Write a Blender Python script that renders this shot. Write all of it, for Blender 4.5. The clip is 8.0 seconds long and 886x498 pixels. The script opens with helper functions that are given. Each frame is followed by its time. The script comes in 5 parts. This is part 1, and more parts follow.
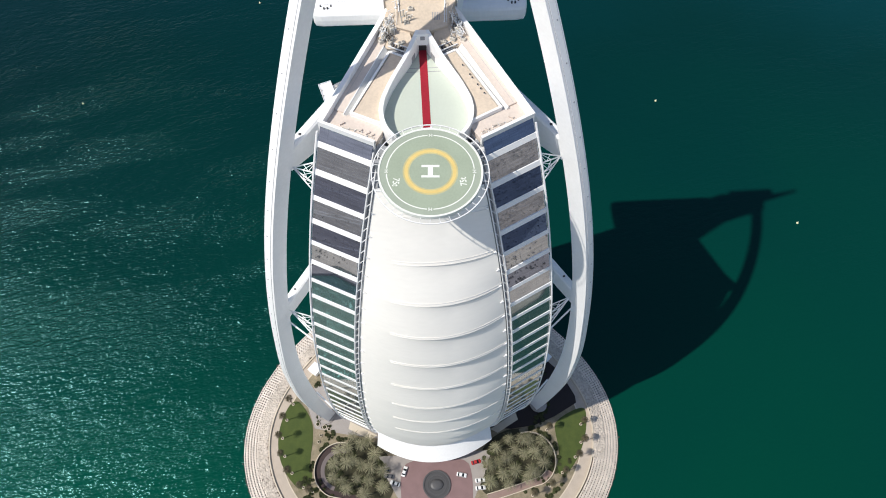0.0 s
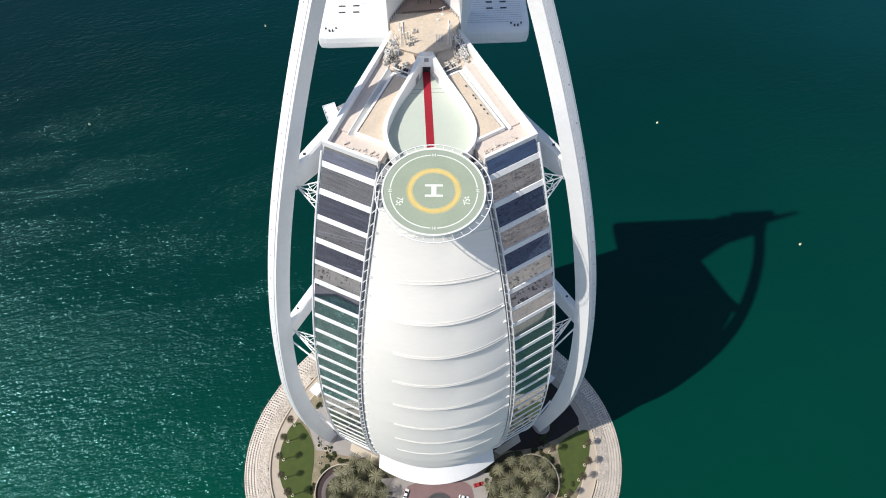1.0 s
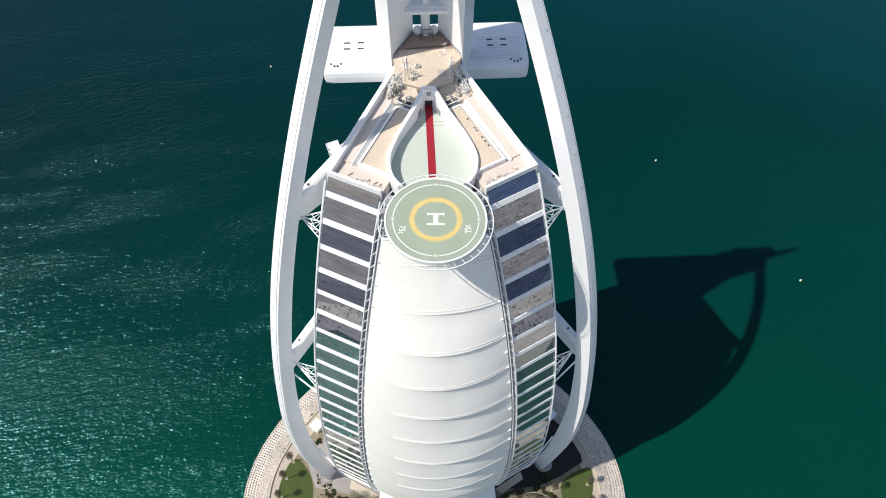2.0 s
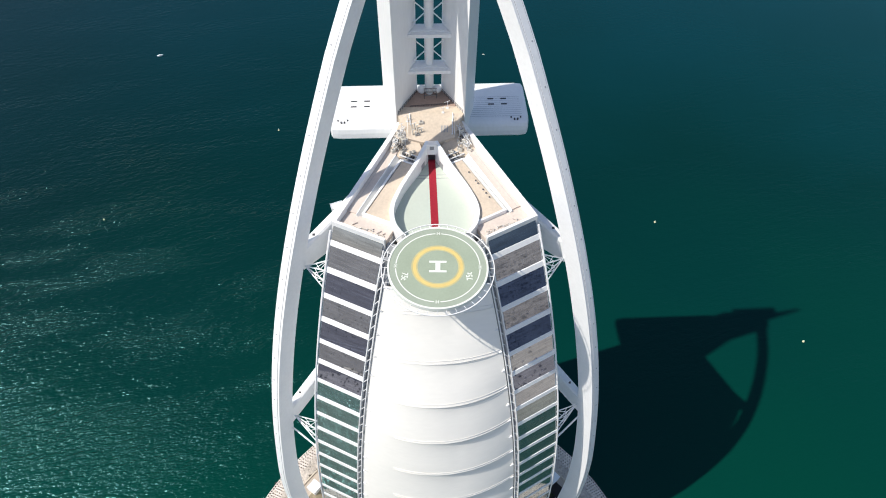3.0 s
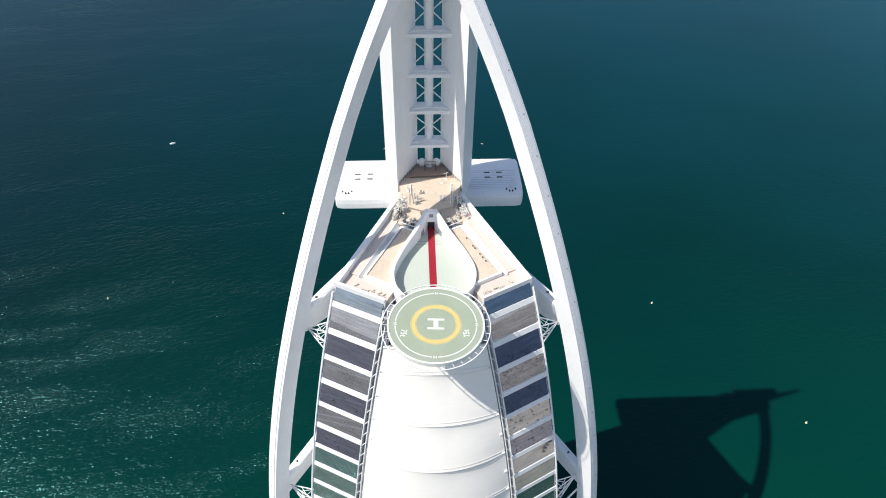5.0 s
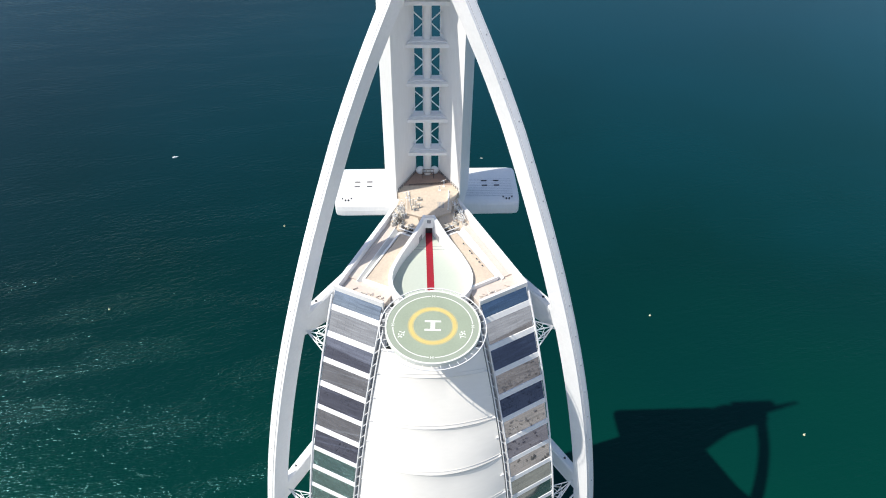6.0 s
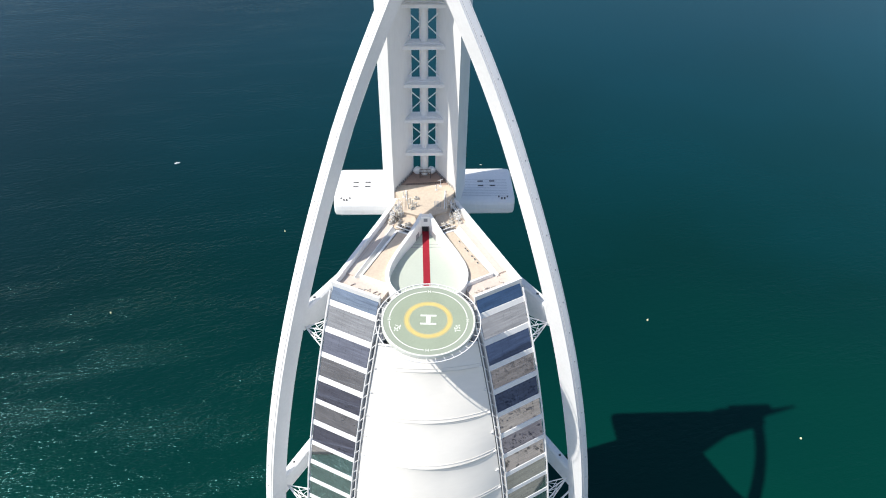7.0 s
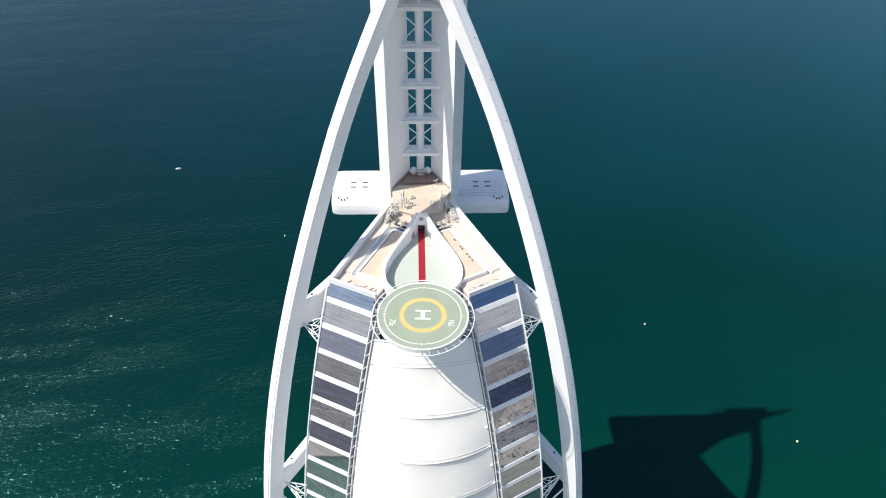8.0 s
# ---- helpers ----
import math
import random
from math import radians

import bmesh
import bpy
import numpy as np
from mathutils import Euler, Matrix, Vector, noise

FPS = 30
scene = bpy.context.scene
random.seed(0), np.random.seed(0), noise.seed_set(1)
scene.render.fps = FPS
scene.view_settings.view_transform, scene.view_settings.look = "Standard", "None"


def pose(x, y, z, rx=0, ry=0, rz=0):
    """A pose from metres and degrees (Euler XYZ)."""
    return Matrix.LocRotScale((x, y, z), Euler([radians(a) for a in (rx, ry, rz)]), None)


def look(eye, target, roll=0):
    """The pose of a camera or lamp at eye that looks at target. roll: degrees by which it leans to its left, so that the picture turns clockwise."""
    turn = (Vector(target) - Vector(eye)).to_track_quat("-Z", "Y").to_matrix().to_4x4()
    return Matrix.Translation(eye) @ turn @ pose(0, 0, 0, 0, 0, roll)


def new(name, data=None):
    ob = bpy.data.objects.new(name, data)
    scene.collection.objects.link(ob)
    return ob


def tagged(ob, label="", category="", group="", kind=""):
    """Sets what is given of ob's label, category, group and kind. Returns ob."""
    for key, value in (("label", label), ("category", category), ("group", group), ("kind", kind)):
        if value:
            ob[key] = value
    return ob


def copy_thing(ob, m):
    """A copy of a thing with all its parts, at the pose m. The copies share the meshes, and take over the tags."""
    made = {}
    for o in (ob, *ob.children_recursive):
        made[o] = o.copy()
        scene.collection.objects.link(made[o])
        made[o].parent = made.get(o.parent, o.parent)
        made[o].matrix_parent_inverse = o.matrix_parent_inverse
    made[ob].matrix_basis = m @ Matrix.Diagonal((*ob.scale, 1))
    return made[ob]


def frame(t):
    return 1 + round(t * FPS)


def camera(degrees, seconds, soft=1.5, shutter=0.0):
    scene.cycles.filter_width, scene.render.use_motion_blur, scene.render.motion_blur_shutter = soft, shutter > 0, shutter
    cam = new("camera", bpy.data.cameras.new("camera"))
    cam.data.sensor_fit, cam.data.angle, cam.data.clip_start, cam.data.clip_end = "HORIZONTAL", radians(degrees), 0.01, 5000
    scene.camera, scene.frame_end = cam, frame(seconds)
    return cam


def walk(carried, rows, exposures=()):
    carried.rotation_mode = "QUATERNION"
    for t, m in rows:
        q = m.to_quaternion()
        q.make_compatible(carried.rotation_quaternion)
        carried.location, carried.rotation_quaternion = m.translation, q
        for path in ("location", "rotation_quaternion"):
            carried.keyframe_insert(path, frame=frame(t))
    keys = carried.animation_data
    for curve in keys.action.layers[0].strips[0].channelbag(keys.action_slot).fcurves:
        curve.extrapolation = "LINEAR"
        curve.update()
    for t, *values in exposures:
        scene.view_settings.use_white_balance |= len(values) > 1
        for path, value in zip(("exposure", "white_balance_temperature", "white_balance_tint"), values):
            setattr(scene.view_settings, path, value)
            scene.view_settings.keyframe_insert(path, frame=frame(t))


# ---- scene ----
cam = camera(68.1, 8.0, soft=1.0)
PATH = [
    (0, (-3.216, -78.425, 330.291), (-3.143, -77.526, 328.506), 1.5),
    (0.5, (-3.274, -78.523, 330.316), (-3.203, -77.604, 328.541), 1.4),
    (1, (-3.454, -79.047, 330.396), (-3.385, -78.09, 328.641), 1.2),
    (1.5, (-3.588, -80.171, 330.441), (-3.519, -79.168, 328.712), 1.2),
    (1.7, (-3.651, -80.872, 330.445), (-3.581, -79.849, 328.728), 1.1),
    (3, (-4.029, -87.014, 330.337), (-3.957, -85.788, 328.759), 1.0),
    (3.5, (-4.119, -89.621, 330.341), (-4.045, -88.323, 328.822), 1.0),
    (4, (-4.148, -92.289, 330.37), (-4.072, -90.928, 328.906), 1.0),
    (4.5, (-4.082, -94.682, 330.397), (-4.005, -93.279, 328.975), 1.0),
    (6, (-3.276, -101.799, 330.513), (-3.199, -100.33, 329.158), 1.1),
    (6.5, (-2.748, -104.413, 330.513), (-2.673, -102.933, 329.17), 1.1),
    (7, (-2.082, -106.747, 330.514), (-2.008, -105.258, 329.18), 1.1),
    (7.5, (-1.468, -109.112, 330.484), (-1.395, -107.614, 329.16), 1.1),
    (8, (-0.665, -111.251, 330.507), (-0.593, -109.745, 329.193), 1.1),
]
walk(cam, [(t, look(eye, target, roll)) for t, eye, target, roll in PATH], [(0, -0.1), (3.5, 0.02), (8, 0.12)])

# ---- light ----
SUN_WAY = Vector((-0.69, -0.197, 1.0)).normalized()
SUN_UP = math.asin(SUN_WAY.z)
SUN_TURN = math.atan2(SUN_WAY.x, SUN_WAY.y)
world = bpy.data.worlds.new("sky")
scene.world = world
world.use_nodes = True
wn = world.node_tree
sky = wn.nodes.new("ShaderNodeTexSky")
sky.sky_type = 'NISHITA'
sky.sun_disc = False
sky.sun_elevation = SUN_UP
sky.sun_rotation = SUN_TURN
sky.altitude = 10
wn.nodes["Background"].inputs[1].default_value = 0.128
wn.links.new(sky.outputs[0], wn.nodes["Background"].inputs[0])
sun_data = bpy.data.lights.new("sun", 'SUN')
sun_data.energy = 4.4
sun_data.angle = radians(0.53)
sun_data.color = (1.0, 0.947, 0.855)
sun = new("sun", sun_data)
sun.matrix_world = look(SUN_WAY * 500, (0, 0, 0))


# ---- materials ----
def material(name, color, rough=0.6, metal=0.0, spots=0.0, scale=1.0, second=None, bump=0.0, bump_scale=8.0,
             spread=0.0, spec=0.5, stretch=(1, 1, 1)):
    """A surface with stains at two scales, optional fine relief and a per-piece shift of brightness."""
    m = bpy.data.materials.new(name)
    m.use_nodes = True
    nt = m.node_tree
    N, L = nt.nodes, nt.links
    bsdf = N["Principled BSDF"]
    bsdf.inputs["Roughness"].default_value = rough
    bsdf.inputs["Metallic"].default_value = metal
    bsdf.inputs["Specular IOR Level"].default_value = spec
    base = (*color, 1)
    bsdf.inputs["Base Color"].default_value = base
    if spots or second or bump or spread:
        geo = N.new("ShaderNodeNewGeometry")
        mp = N.new("ShaderNodeMapping")
        mp.inputs["Scale"].default_value = stretch
        L.new(geo.outputs["Position"], mp.inputs["Vector"])
        big = N.new("ShaderNodeTexNoise")
        big.inputs["Scale"].default_value = 0.12 * scale
        big.inputs["Detail"].default_value = 5
        fine = N.new("ShaderNodeTexNoise")
        fine.inputs["Scale"].default_value = 1.6 * scale
        fine.inputs["Detail"].default_value = 4
        for tex in (big, fine):
            L.new(mp.outputs[0], tex.inputs["Vector"])
        mid = N.new("ShaderNodeMath")
        mid.operation = 'ADD'
        L.new(big.outputs[0], mid.inputs[0])
        L.new(fine.outputs[0], mid.inputs[1])
        ramp = N.new("ShaderNodeMapRange")
        ramp.inputs["From Min"].default_value = 0.7
        ramp.inputs["From Max"].default_value = 1.3
        L.new(mid.outputs[0], ramp.inputs["Value"])
        mix = N.new("ShaderNodeMix")
        mix.data_type = 'RGBA'
        dark = second or tuple(c * (1 - spots) for c in color)
        mix.inputs["A"].default_value = (*dark, 1)
        mix.inputs["B"].default_value = base
        L.new(ramp.outputs[0], mix.inputs["Factor"])
        out = mix.outputs["Result"]
        if spread:
            info = N.new("ShaderNodeObjectInfo")
            isl = N.new("ShaderNodeMath")
            isl.operation = 'ADD'
            L.new(info.outputs["Random"], isl.inputs[0])
            L.new(geo.outputs["Random Per Island"], isl.inputs[1])
            shift = N.new("ShaderNodeMapRange")
            shift.inputs["From Max"].default_value = 2.0
            shift.inputs["To Min"].default_value = 1 - spread
            shift.inputs["To Max"].default_value = 1 + spread
            L.new(isl.outputs[0], shift.inputs["Value"])
            hsv = N.new("ShaderNodeHueSaturation")
            L.new(shift.outputs[0], hsv.inputs["Value"])
            L.new(out, hsv.inputs["Color"])
            out = hsv.outputs[0]
        L.new(out, bsdf.inputs["Base Color"])
        if bump:
            tex = N.new("ShaderNodeTexNoise")
            tex.inputs["Scale"].default_value = bump_scale
            tex.inputs["Detail"].default_value = 4
            L.new(mp.outputs[0], tex.inputs["Vector"])
            b = N.new("ShaderNodeBump")
            b.inputs["Strength"].default_value = bump
            b.inputs["Distance"].default_value = 0.1
            L.new(tex.outputs[0], b.inputs["Height"])
            L.new(b.outputs[0], bsdf.inputs["Normal"])
    return m


WHITE = material("white_cladding", (0.925, 0.92, 0.915), 0.45, spots=0.07, scale=0.8, stretch=(1, 1, 0.25))
CONCRETE = material("pale_concrete", (0.72, 0.71, 0.69), 0.7, spots=0.12, bump=0.1)
LEG = material("leg_paint", (0.895, 0.895, 0.90), 0.4, spots=0.08, scale=0.7)
FABRIC = material("sail_fabric", (0.925, 0.897, 0.842), 0.8, spots=0.05, scale=0.6, stretch=(0.35, 0.35, 1.2))
SEAM = material("sail_rope", (0.84, 0.82, 0.78), 0.7)
STEEL = material("white_steel", (0.86, 0.86, 0.86), 0.4, spots=0.1)
RECESS = material("grey_recess", (0.33, 0.34, 0.36), 0.6, spots=0.2)
TAN = material("tan_roof_tiles", (0.70, 0.585, 0.465), 0.85, spots=0.2, bump=0.15)
PINK = material("pink_roof", (0.70, 0.61, 0.545), 0.85, spots=0.15, bump=0.15)
SHADETILE = material("mast_shade_tiles", (0.42, 0.30, 0.245), 0.85, spots=0.25, bump=0.15)
DECK = material("pale_green_deck", (0.53, 0.58, 0.51), 0.8, spots=0.06)
PAD = material("green_pad_paint", (0.35, 0.41, 0.31), 0.75, spots=0.13, scale=1.6)
PADEDGE = material("grey_green_pad_edge", (0.36, 0.41, 0.33), 0.75, spots=0.12, scale=1.6)
YELLOW = material("yellow_paint", (0.74, 0.56, 0.20), 0.7, spots=0.15, scale=3)
PALEYELLOW = material("pale_yellow_paint", (0.60, 0.53, 0.27), 0.75, spots=0.3, scale=4)
PAINT = material("white_paint", (0.80, 0.82, 0.76), 0.7, spots=0.06)
CARPET = material("red_carpet", (0.36, 0.012, 0.03), 0.95, spots=0.25, bump=0.2)
EQUIP = material("plant_grey", (0.64, 0.60, 0.53), 0.55, spots=0.2, spread=0.35)
COWL = material("fan_grey", (0.27, 0.26, 0.25), 0.6, spots=0.2)
JOINT = material("grey_joint", (0.36, 0.37, 0.39), 0.6)
DARK = material("dark_metal", (0.06, 0.06, 0.065), 0.5, spots=0.2)
SAND = material("sandstone_paving", (0.50, 0.425, 0.35), 0.9, spots=0.18, bump=0.2, scale=2)
BLOCK = material("armour_concrete", (0.73, 0.65, 0.575), 0.9, spots=0.2, spread=0.22, bump=0.2)
ROCK = material("pale_rock", (0.60, 0.53, 0.46), 0.95, spots=0.25, spread=0.3, bump=0.4)
HOLLOW = material("wet_rubble", (0.075, 0.06, 0.05), 0.85, spots=0.4)
LAWN = material("lawn_grass", (0.070, 0.095, 0.020), 0.95, second=(0.045, 0.068, 0.015), bump=0.5, scale=3)
SOIL = material("garden_soil", (0.06, 0.052, 0.03), 0.95, second=(0.02, 0.025, 0.01), bump=0.5, scale=3)
PAVER = material("mauve_pavers", (0.235, 0.15, 0.15), 0.85, spots=0.18, bump=0.2, scale=2.5)
GREYPAVE = material("grey_paving", (0.36, 0.33, 0.31), 0.85, spots=0.2, bump=0.2, scale=2)
ASPHALT = material("dark_ramp", (0.055, 0.037, 0.036), 0.9, spots=0.25)
STONE = material("cream_stone", (0.62, 0.54, 0.43), 0.8, spots=0.15)
DARKFROND = material("brown_palm_frond", (0.11, 0.085, 0.05), 0.7, second=(0.06, 0.055, 0.03), spread=0.2, scale=3)
FROND = material("palm_frond", (0.30, 0.275, 0.175), 0.55, second=(0.12, 0.125, 0.06), spread=0.5, scale=3)
DRYBED = material("dry_planting", (0.33, 0.27, 0.195), 0.95, second=(0.15, 0.135, 0.08), bump=0.5, scale=3)
# dark asphalt, its colour lowered further to deepen the tower's shadow
SHADEYARD = material("shadowed_asphalt", (0.024, 0.018, 0.019), 0.9, spots=0.25, scale=2)
ROADPINK = material("pinkish_road", (0.30, 0.215, 0.19), 0.9, spots=0.2, scale=2.5)
PINKPATH = material("mauve_path", (0.17, 0.142, 0.14), 0.85, spots=0.2, scale=2.5)
TRUNK = material("palm_trunk", (0.19, 0.14, 0.09), 0.95, spots=0.3, scale=4, bump=0.4)
SHRUB = material("shrub_leaves", (0.07, 0.085, 0.03), 0.8, spots=0.4, spread=0.35, scale=4)
RUBBER = material("tyre_rubber", (0.02, 0.02, 0.02), 0.85)
CARGLASS = material("car_glass", (0.015, 0.02, 0.025), 0.08)
CARWHITE = material("white_car_paint", (0.78, 0.78, 0.78), 0.25)
CARRED = material("red_car_paint", (0.42, 0.03, 0.03), 0.25)
CARGREY = material("grey_car_paint", (0.12, 0.12, 0.13), 0.25)
LAMPGLASS = material("lamp_glass", (0.75, 0.72, 0.66), 0.2)
BUOY = material("pale_buoy", (0.78, 0.72, 0.45), 0.5)
FOAM = material("boat_white", (0.80, 0.82, 0.82), 0.5)


def glass_material(name, tint, metal=0.9, rough=0.003):
    """Tinted mirror glass of the facade, slightly wavy."""
    m = material(name, tint, rough, metal=metal)
    nt = m.node_tree
    N, L = nt.nodes, nt.links
    bsdf = N["Principled BSDF"]
    geo = N.new("ShaderNodeNewGeometry")
    tex = N.new("ShaderNodeTexNoise")
    tex.inputs["Scale"].default_value = 0.5
    tex.inputs["Detail"].default_value = 3
    L.new(geo.outputs["Position"], tex.inputs["Vector"])
    band = N.new("ShaderNodeMapping")
    band.inputs["Scale"].default_value = (0.12, 0.12, 1.6)
    L.new(geo.outputs["Position"], band.inputs["Vector"])
    # horizontal bands, lighter and darker, in the tint
    streaks = N.new("ShaderNodeTexNoise")
    streaks.inputs["Scale"].default_value = 1.3
    streaks.inputs["Detail"].default_value = 5
    L.new(band.outputs[0], streaks.inputs["Vector"])
    shade = N.new("ShaderNodeMapRange")
    shade.inputs["From Min"].default_value = 0.3
    shade.inputs["From Max"].default_value = 0.7
    shade.inputs["To Min"].default_value = 0.8
    shade.inputs["To Max"].default_value = 1.2
    L.new(streaks.outputs[0], shade.inputs["Value"])
    hsv = N.new("ShaderNodeHueSaturation")
    hsv.inputs["Color"].default_value = (*tint, 1)
    L.new(shade.outputs[0], hsv.inputs["Value"])
    L.new(hsv.outputs[0], bsdf.inputs["Base Color"])
    b = N.new("ShaderNodeBump")
    b.inputs["Strength"].default_value = 0.012
    b.inputs["Distance"].default_value = 0.06
    L.new(tex.outputs[0], b.inputs["Height"])
    L.new(b.outputs[0], bsdf.inputs["Normal"])
    return m


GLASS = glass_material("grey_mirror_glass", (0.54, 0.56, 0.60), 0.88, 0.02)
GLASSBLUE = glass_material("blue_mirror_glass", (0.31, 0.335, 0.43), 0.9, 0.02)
# copy of the blue glass: the right wing's dimmer reflection put into the tint
GLASSDIM = glass_material("dim_reflection_glass", (0.09, 0.14, 0.265), 0.9, 0.02)
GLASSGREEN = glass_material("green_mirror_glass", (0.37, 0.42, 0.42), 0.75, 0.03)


def sea_material():
    """Gloss of the waves over the green of the water itself, which takes its light from above alone."""
    m = bpy.data.materials.new("sea_water")
    m.use_nodes = True
    nt = m.node_tree
    N, L = nt.nodes, nt.links
    bsdf = N["Principled BSDF"]
    bsdf.inputs["Roughness"].default_value = 0.16
    bsdf.inputs["Specular IOR Level"].default_value = 0.48
    bsdf.inputs["Specular Tint"].default_value = (0.34, 0.92, 0.97, 1)
    bsdf.inputs["IOR"].default_value = 1.33
    geo = N.new("ShaderNodeNewGeometry")
    sep = N.new("ShaderNodeSeparateXYZ")
    L.new(geo.outputs["Position"], sep.inputs[0])
    # green near the shore, darker beyond, bluer and lighter far out
    patch = N.new("ShaderNodeTexNoise")
    patch.inputs["Scale"].default_value = 0.006
    patch.inputs["Detail"].default_value = 4
    L.new(geo.outputs["Position"], patch.inputs["Vector"])
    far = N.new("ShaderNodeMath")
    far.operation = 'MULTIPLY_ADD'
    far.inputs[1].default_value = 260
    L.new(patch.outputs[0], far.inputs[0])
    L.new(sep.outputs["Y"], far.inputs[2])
    farness = N.new("ShaderNodeMapRange")
    farness.inputs["From Min"].default_value = 60
    farness.inputs["From Max"].default_value = 760
    L.new(far.outputs[0], farness.inputs["Value"])
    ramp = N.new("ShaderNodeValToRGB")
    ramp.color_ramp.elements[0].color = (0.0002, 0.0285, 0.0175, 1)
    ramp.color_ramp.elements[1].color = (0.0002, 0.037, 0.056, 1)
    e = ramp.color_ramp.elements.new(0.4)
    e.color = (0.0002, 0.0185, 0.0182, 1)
    L.new(farness.outputs[0], ramp.inputs[0])
    # water colour darker towards the north and west
    west = N.new("ShaderNodeMapRange")
    west.inputs["From Min"].default_value = -420
    west.inputs["From Max"].default_value = 110
    west.inputs["To Min"].default_value = 0.64
    west.inputs["To Max"].default_value = 1.12
    slant = N.new("ShaderNodeMath")
    slant.operation = 'MULTIPLY_ADD'
    slant.inputs[1].default_value = 0.6
    flip = N.new("ShaderNodeMath")
    flip.operation = 'MULTIPLY'
    flip.inputs[1].default_value = -1
    L.new(sep.outputs["Y"], flip.inputs[0])
    L.new(sep.outputs["X"], slant.inputs[0])
    L.new(flip.outputs[0], slant.inputs[2])
    L.new(slant.outputs[0], west.inputs["Value"])
    # water colour lowered to the north-west to offset the strong sheen there
    drift = N.new("ShaderNodeMath")
    drift.operation = 'MULTIPLY_ADD'
    drift.inputs[1].default_value = -0.5
    L.new(sep.outputs["Y"], drift.inputs[0])
    L.new(sep.outputs["X"], drift.inputs[2])
    sheen_cut = N.new("ShaderNodeMapRange")
    sheen_cut.inputs["From Min"].default_value = -620
    sheen_cut.inputs["From Max"].default_value = -260
    sheen_cut.inputs["To Min"].default_value = 0.55
    sheen_cut.inputs["To Max"].default_value = 1.0
    L.new(drift.outputs[0], sheen_cut.inputs["Value"])
    body_gain = N.new("ShaderNodeMath")
    body_gain.operation = 'MULTIPLY'
    L.new(west.outputs[0], body_gain.inputs[0])
    L.new(sheen_cut.outputs[0], body_gain.inputs[1])
    # brighter water colour towards the south-west
    diagonal = N.new("ShaderNodeMath")
    diagonal.operation = 'MULTIPLY_ADD'
    diagonal.inputs[1].default_value = 0.5
    L.new(sep.outputs["X"], diagonal.inputs[0])
    L.new(sep.outputs["Y"], diagonal.inputs[2])
    south_west = N.new("ShaderNodeMapRange")
    south_west.inputs["From Min"].default_value = -140
    south_west.inputs["From Max"].default_value = 0
    south_west.inputs["To Min"].default_value = 1.55
    south_west.inputs["To Max"].default_value = 1.0
    L.new(diagonal.outputs[0], south_west.inputs["Value"])
    pale = N.new("ShaderNodeMath")
    pale.operation = 'MULTIPLY'
    L.new(body_gain.outputs[0], pale.inputs[0])
    L.new(south_west.outputs[0], pale.inputs[1])
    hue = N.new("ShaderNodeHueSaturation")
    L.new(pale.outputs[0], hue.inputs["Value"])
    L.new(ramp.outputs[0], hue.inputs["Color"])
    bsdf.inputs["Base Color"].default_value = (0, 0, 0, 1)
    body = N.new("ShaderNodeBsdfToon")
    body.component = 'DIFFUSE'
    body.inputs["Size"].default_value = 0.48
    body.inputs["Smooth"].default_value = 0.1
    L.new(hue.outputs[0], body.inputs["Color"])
    both = N.new("ShaderNodeAddShader")
    L.new(bsdf.outputs[0], both.inputs[0])
    L.new(body.outputs[0], both.inputs[1])
    L.new(both.outputs[0], N["Material Output"].inputs["Surface"])
    # wind waves with long crests, in gusts
    gust = N.new("ShaderNodeTexNoise")
    gust.inputs["Scale"].default_value = 0.042
    gust.inputs["Detail"].default_value = 3
    gmap = N.new("ShaderNodeMapping")
    gmap.vector_type = 'TEXTURE'
    gmap.inputs["Scale"].default_value = (4.5, 1.0, 1.0)
    gmap.inputs["Rotation"].default_value = (0, 0, radians(9))
    L.new(geo.outputs["Position"], gmap.inputs["Vector"])
    L.new(gmap.outputs[0], gust.inputs["Vector"])
    power = N.new("ShaderNodeMapRange")
    power.inputs["From Min"].default_value = 0.44
    power.inputs["From Max"].default_value = 0.59
    power.inputs["To Min"].default_value = 0.6
    power.inputs["To Max"].default_value = 1.25
    L.new(gust.outputs[0], power.inputs["Value"])
    total = None
    for scale, height, stretch, turn in ((0.075, 0.44, (2.2, 1.0, 1), 8), (0.38, 0.62, (2.6, 1.0, 1), 13), (0.95, 0.27, (2.0, 1.0, 1), 4)):
        mp = N.new("ShaderNodeMapping")
        mp.vector_type = 'TEXTURE'
        mp.inputs["Scale"].default_value = stretch
        mp.inputs["Rotation"].default_value = (0, 0, radians(turn))
        L.new(geo.outputs["Position"], mp.inputs["Vector"])
        tex = N.new("ShaderNodeTexNoise")
        tex.inputs["Scale"].default_value = scale
        tex.inputs["Detail"].default_value = 2
        L.new(mp.outputs[0], tex.inputs["Vector"])
        mul = N.new("ShaderNodeMath")
        mul.operation = 'MULTIPLY_ADD'
        mul.inputs[1].default_value = height
        mul.inputs[2].default_value = 0
        L.new(tex.outputs[0], mul.inputs[0])
        if total:
            L.new(total.outputs[0], mul.inputs[2])
        total = mul
    swell = N.new("ShaderNodeMath")
    swell.operation = 'MULTIPLY'
    level = N.new("ShaderNodeMath")
    level.operation = 'SUBTRACT'
    level.inputs[1].default_value = 0.66
    L.new(total.outputs[0], level.inputs[0])
    L.new(level.outputs[0], swell.inputs[0])
    # the tower's lee: calmer water to the east and far out
    lee = N.new("ShaderNodeMapRange")
    lee.interpolation_type = 'SMOOTHSTEP'
    lee.inputs["From Min"].default_value = -150
    lee.inputs["From Max"].default_value = 60
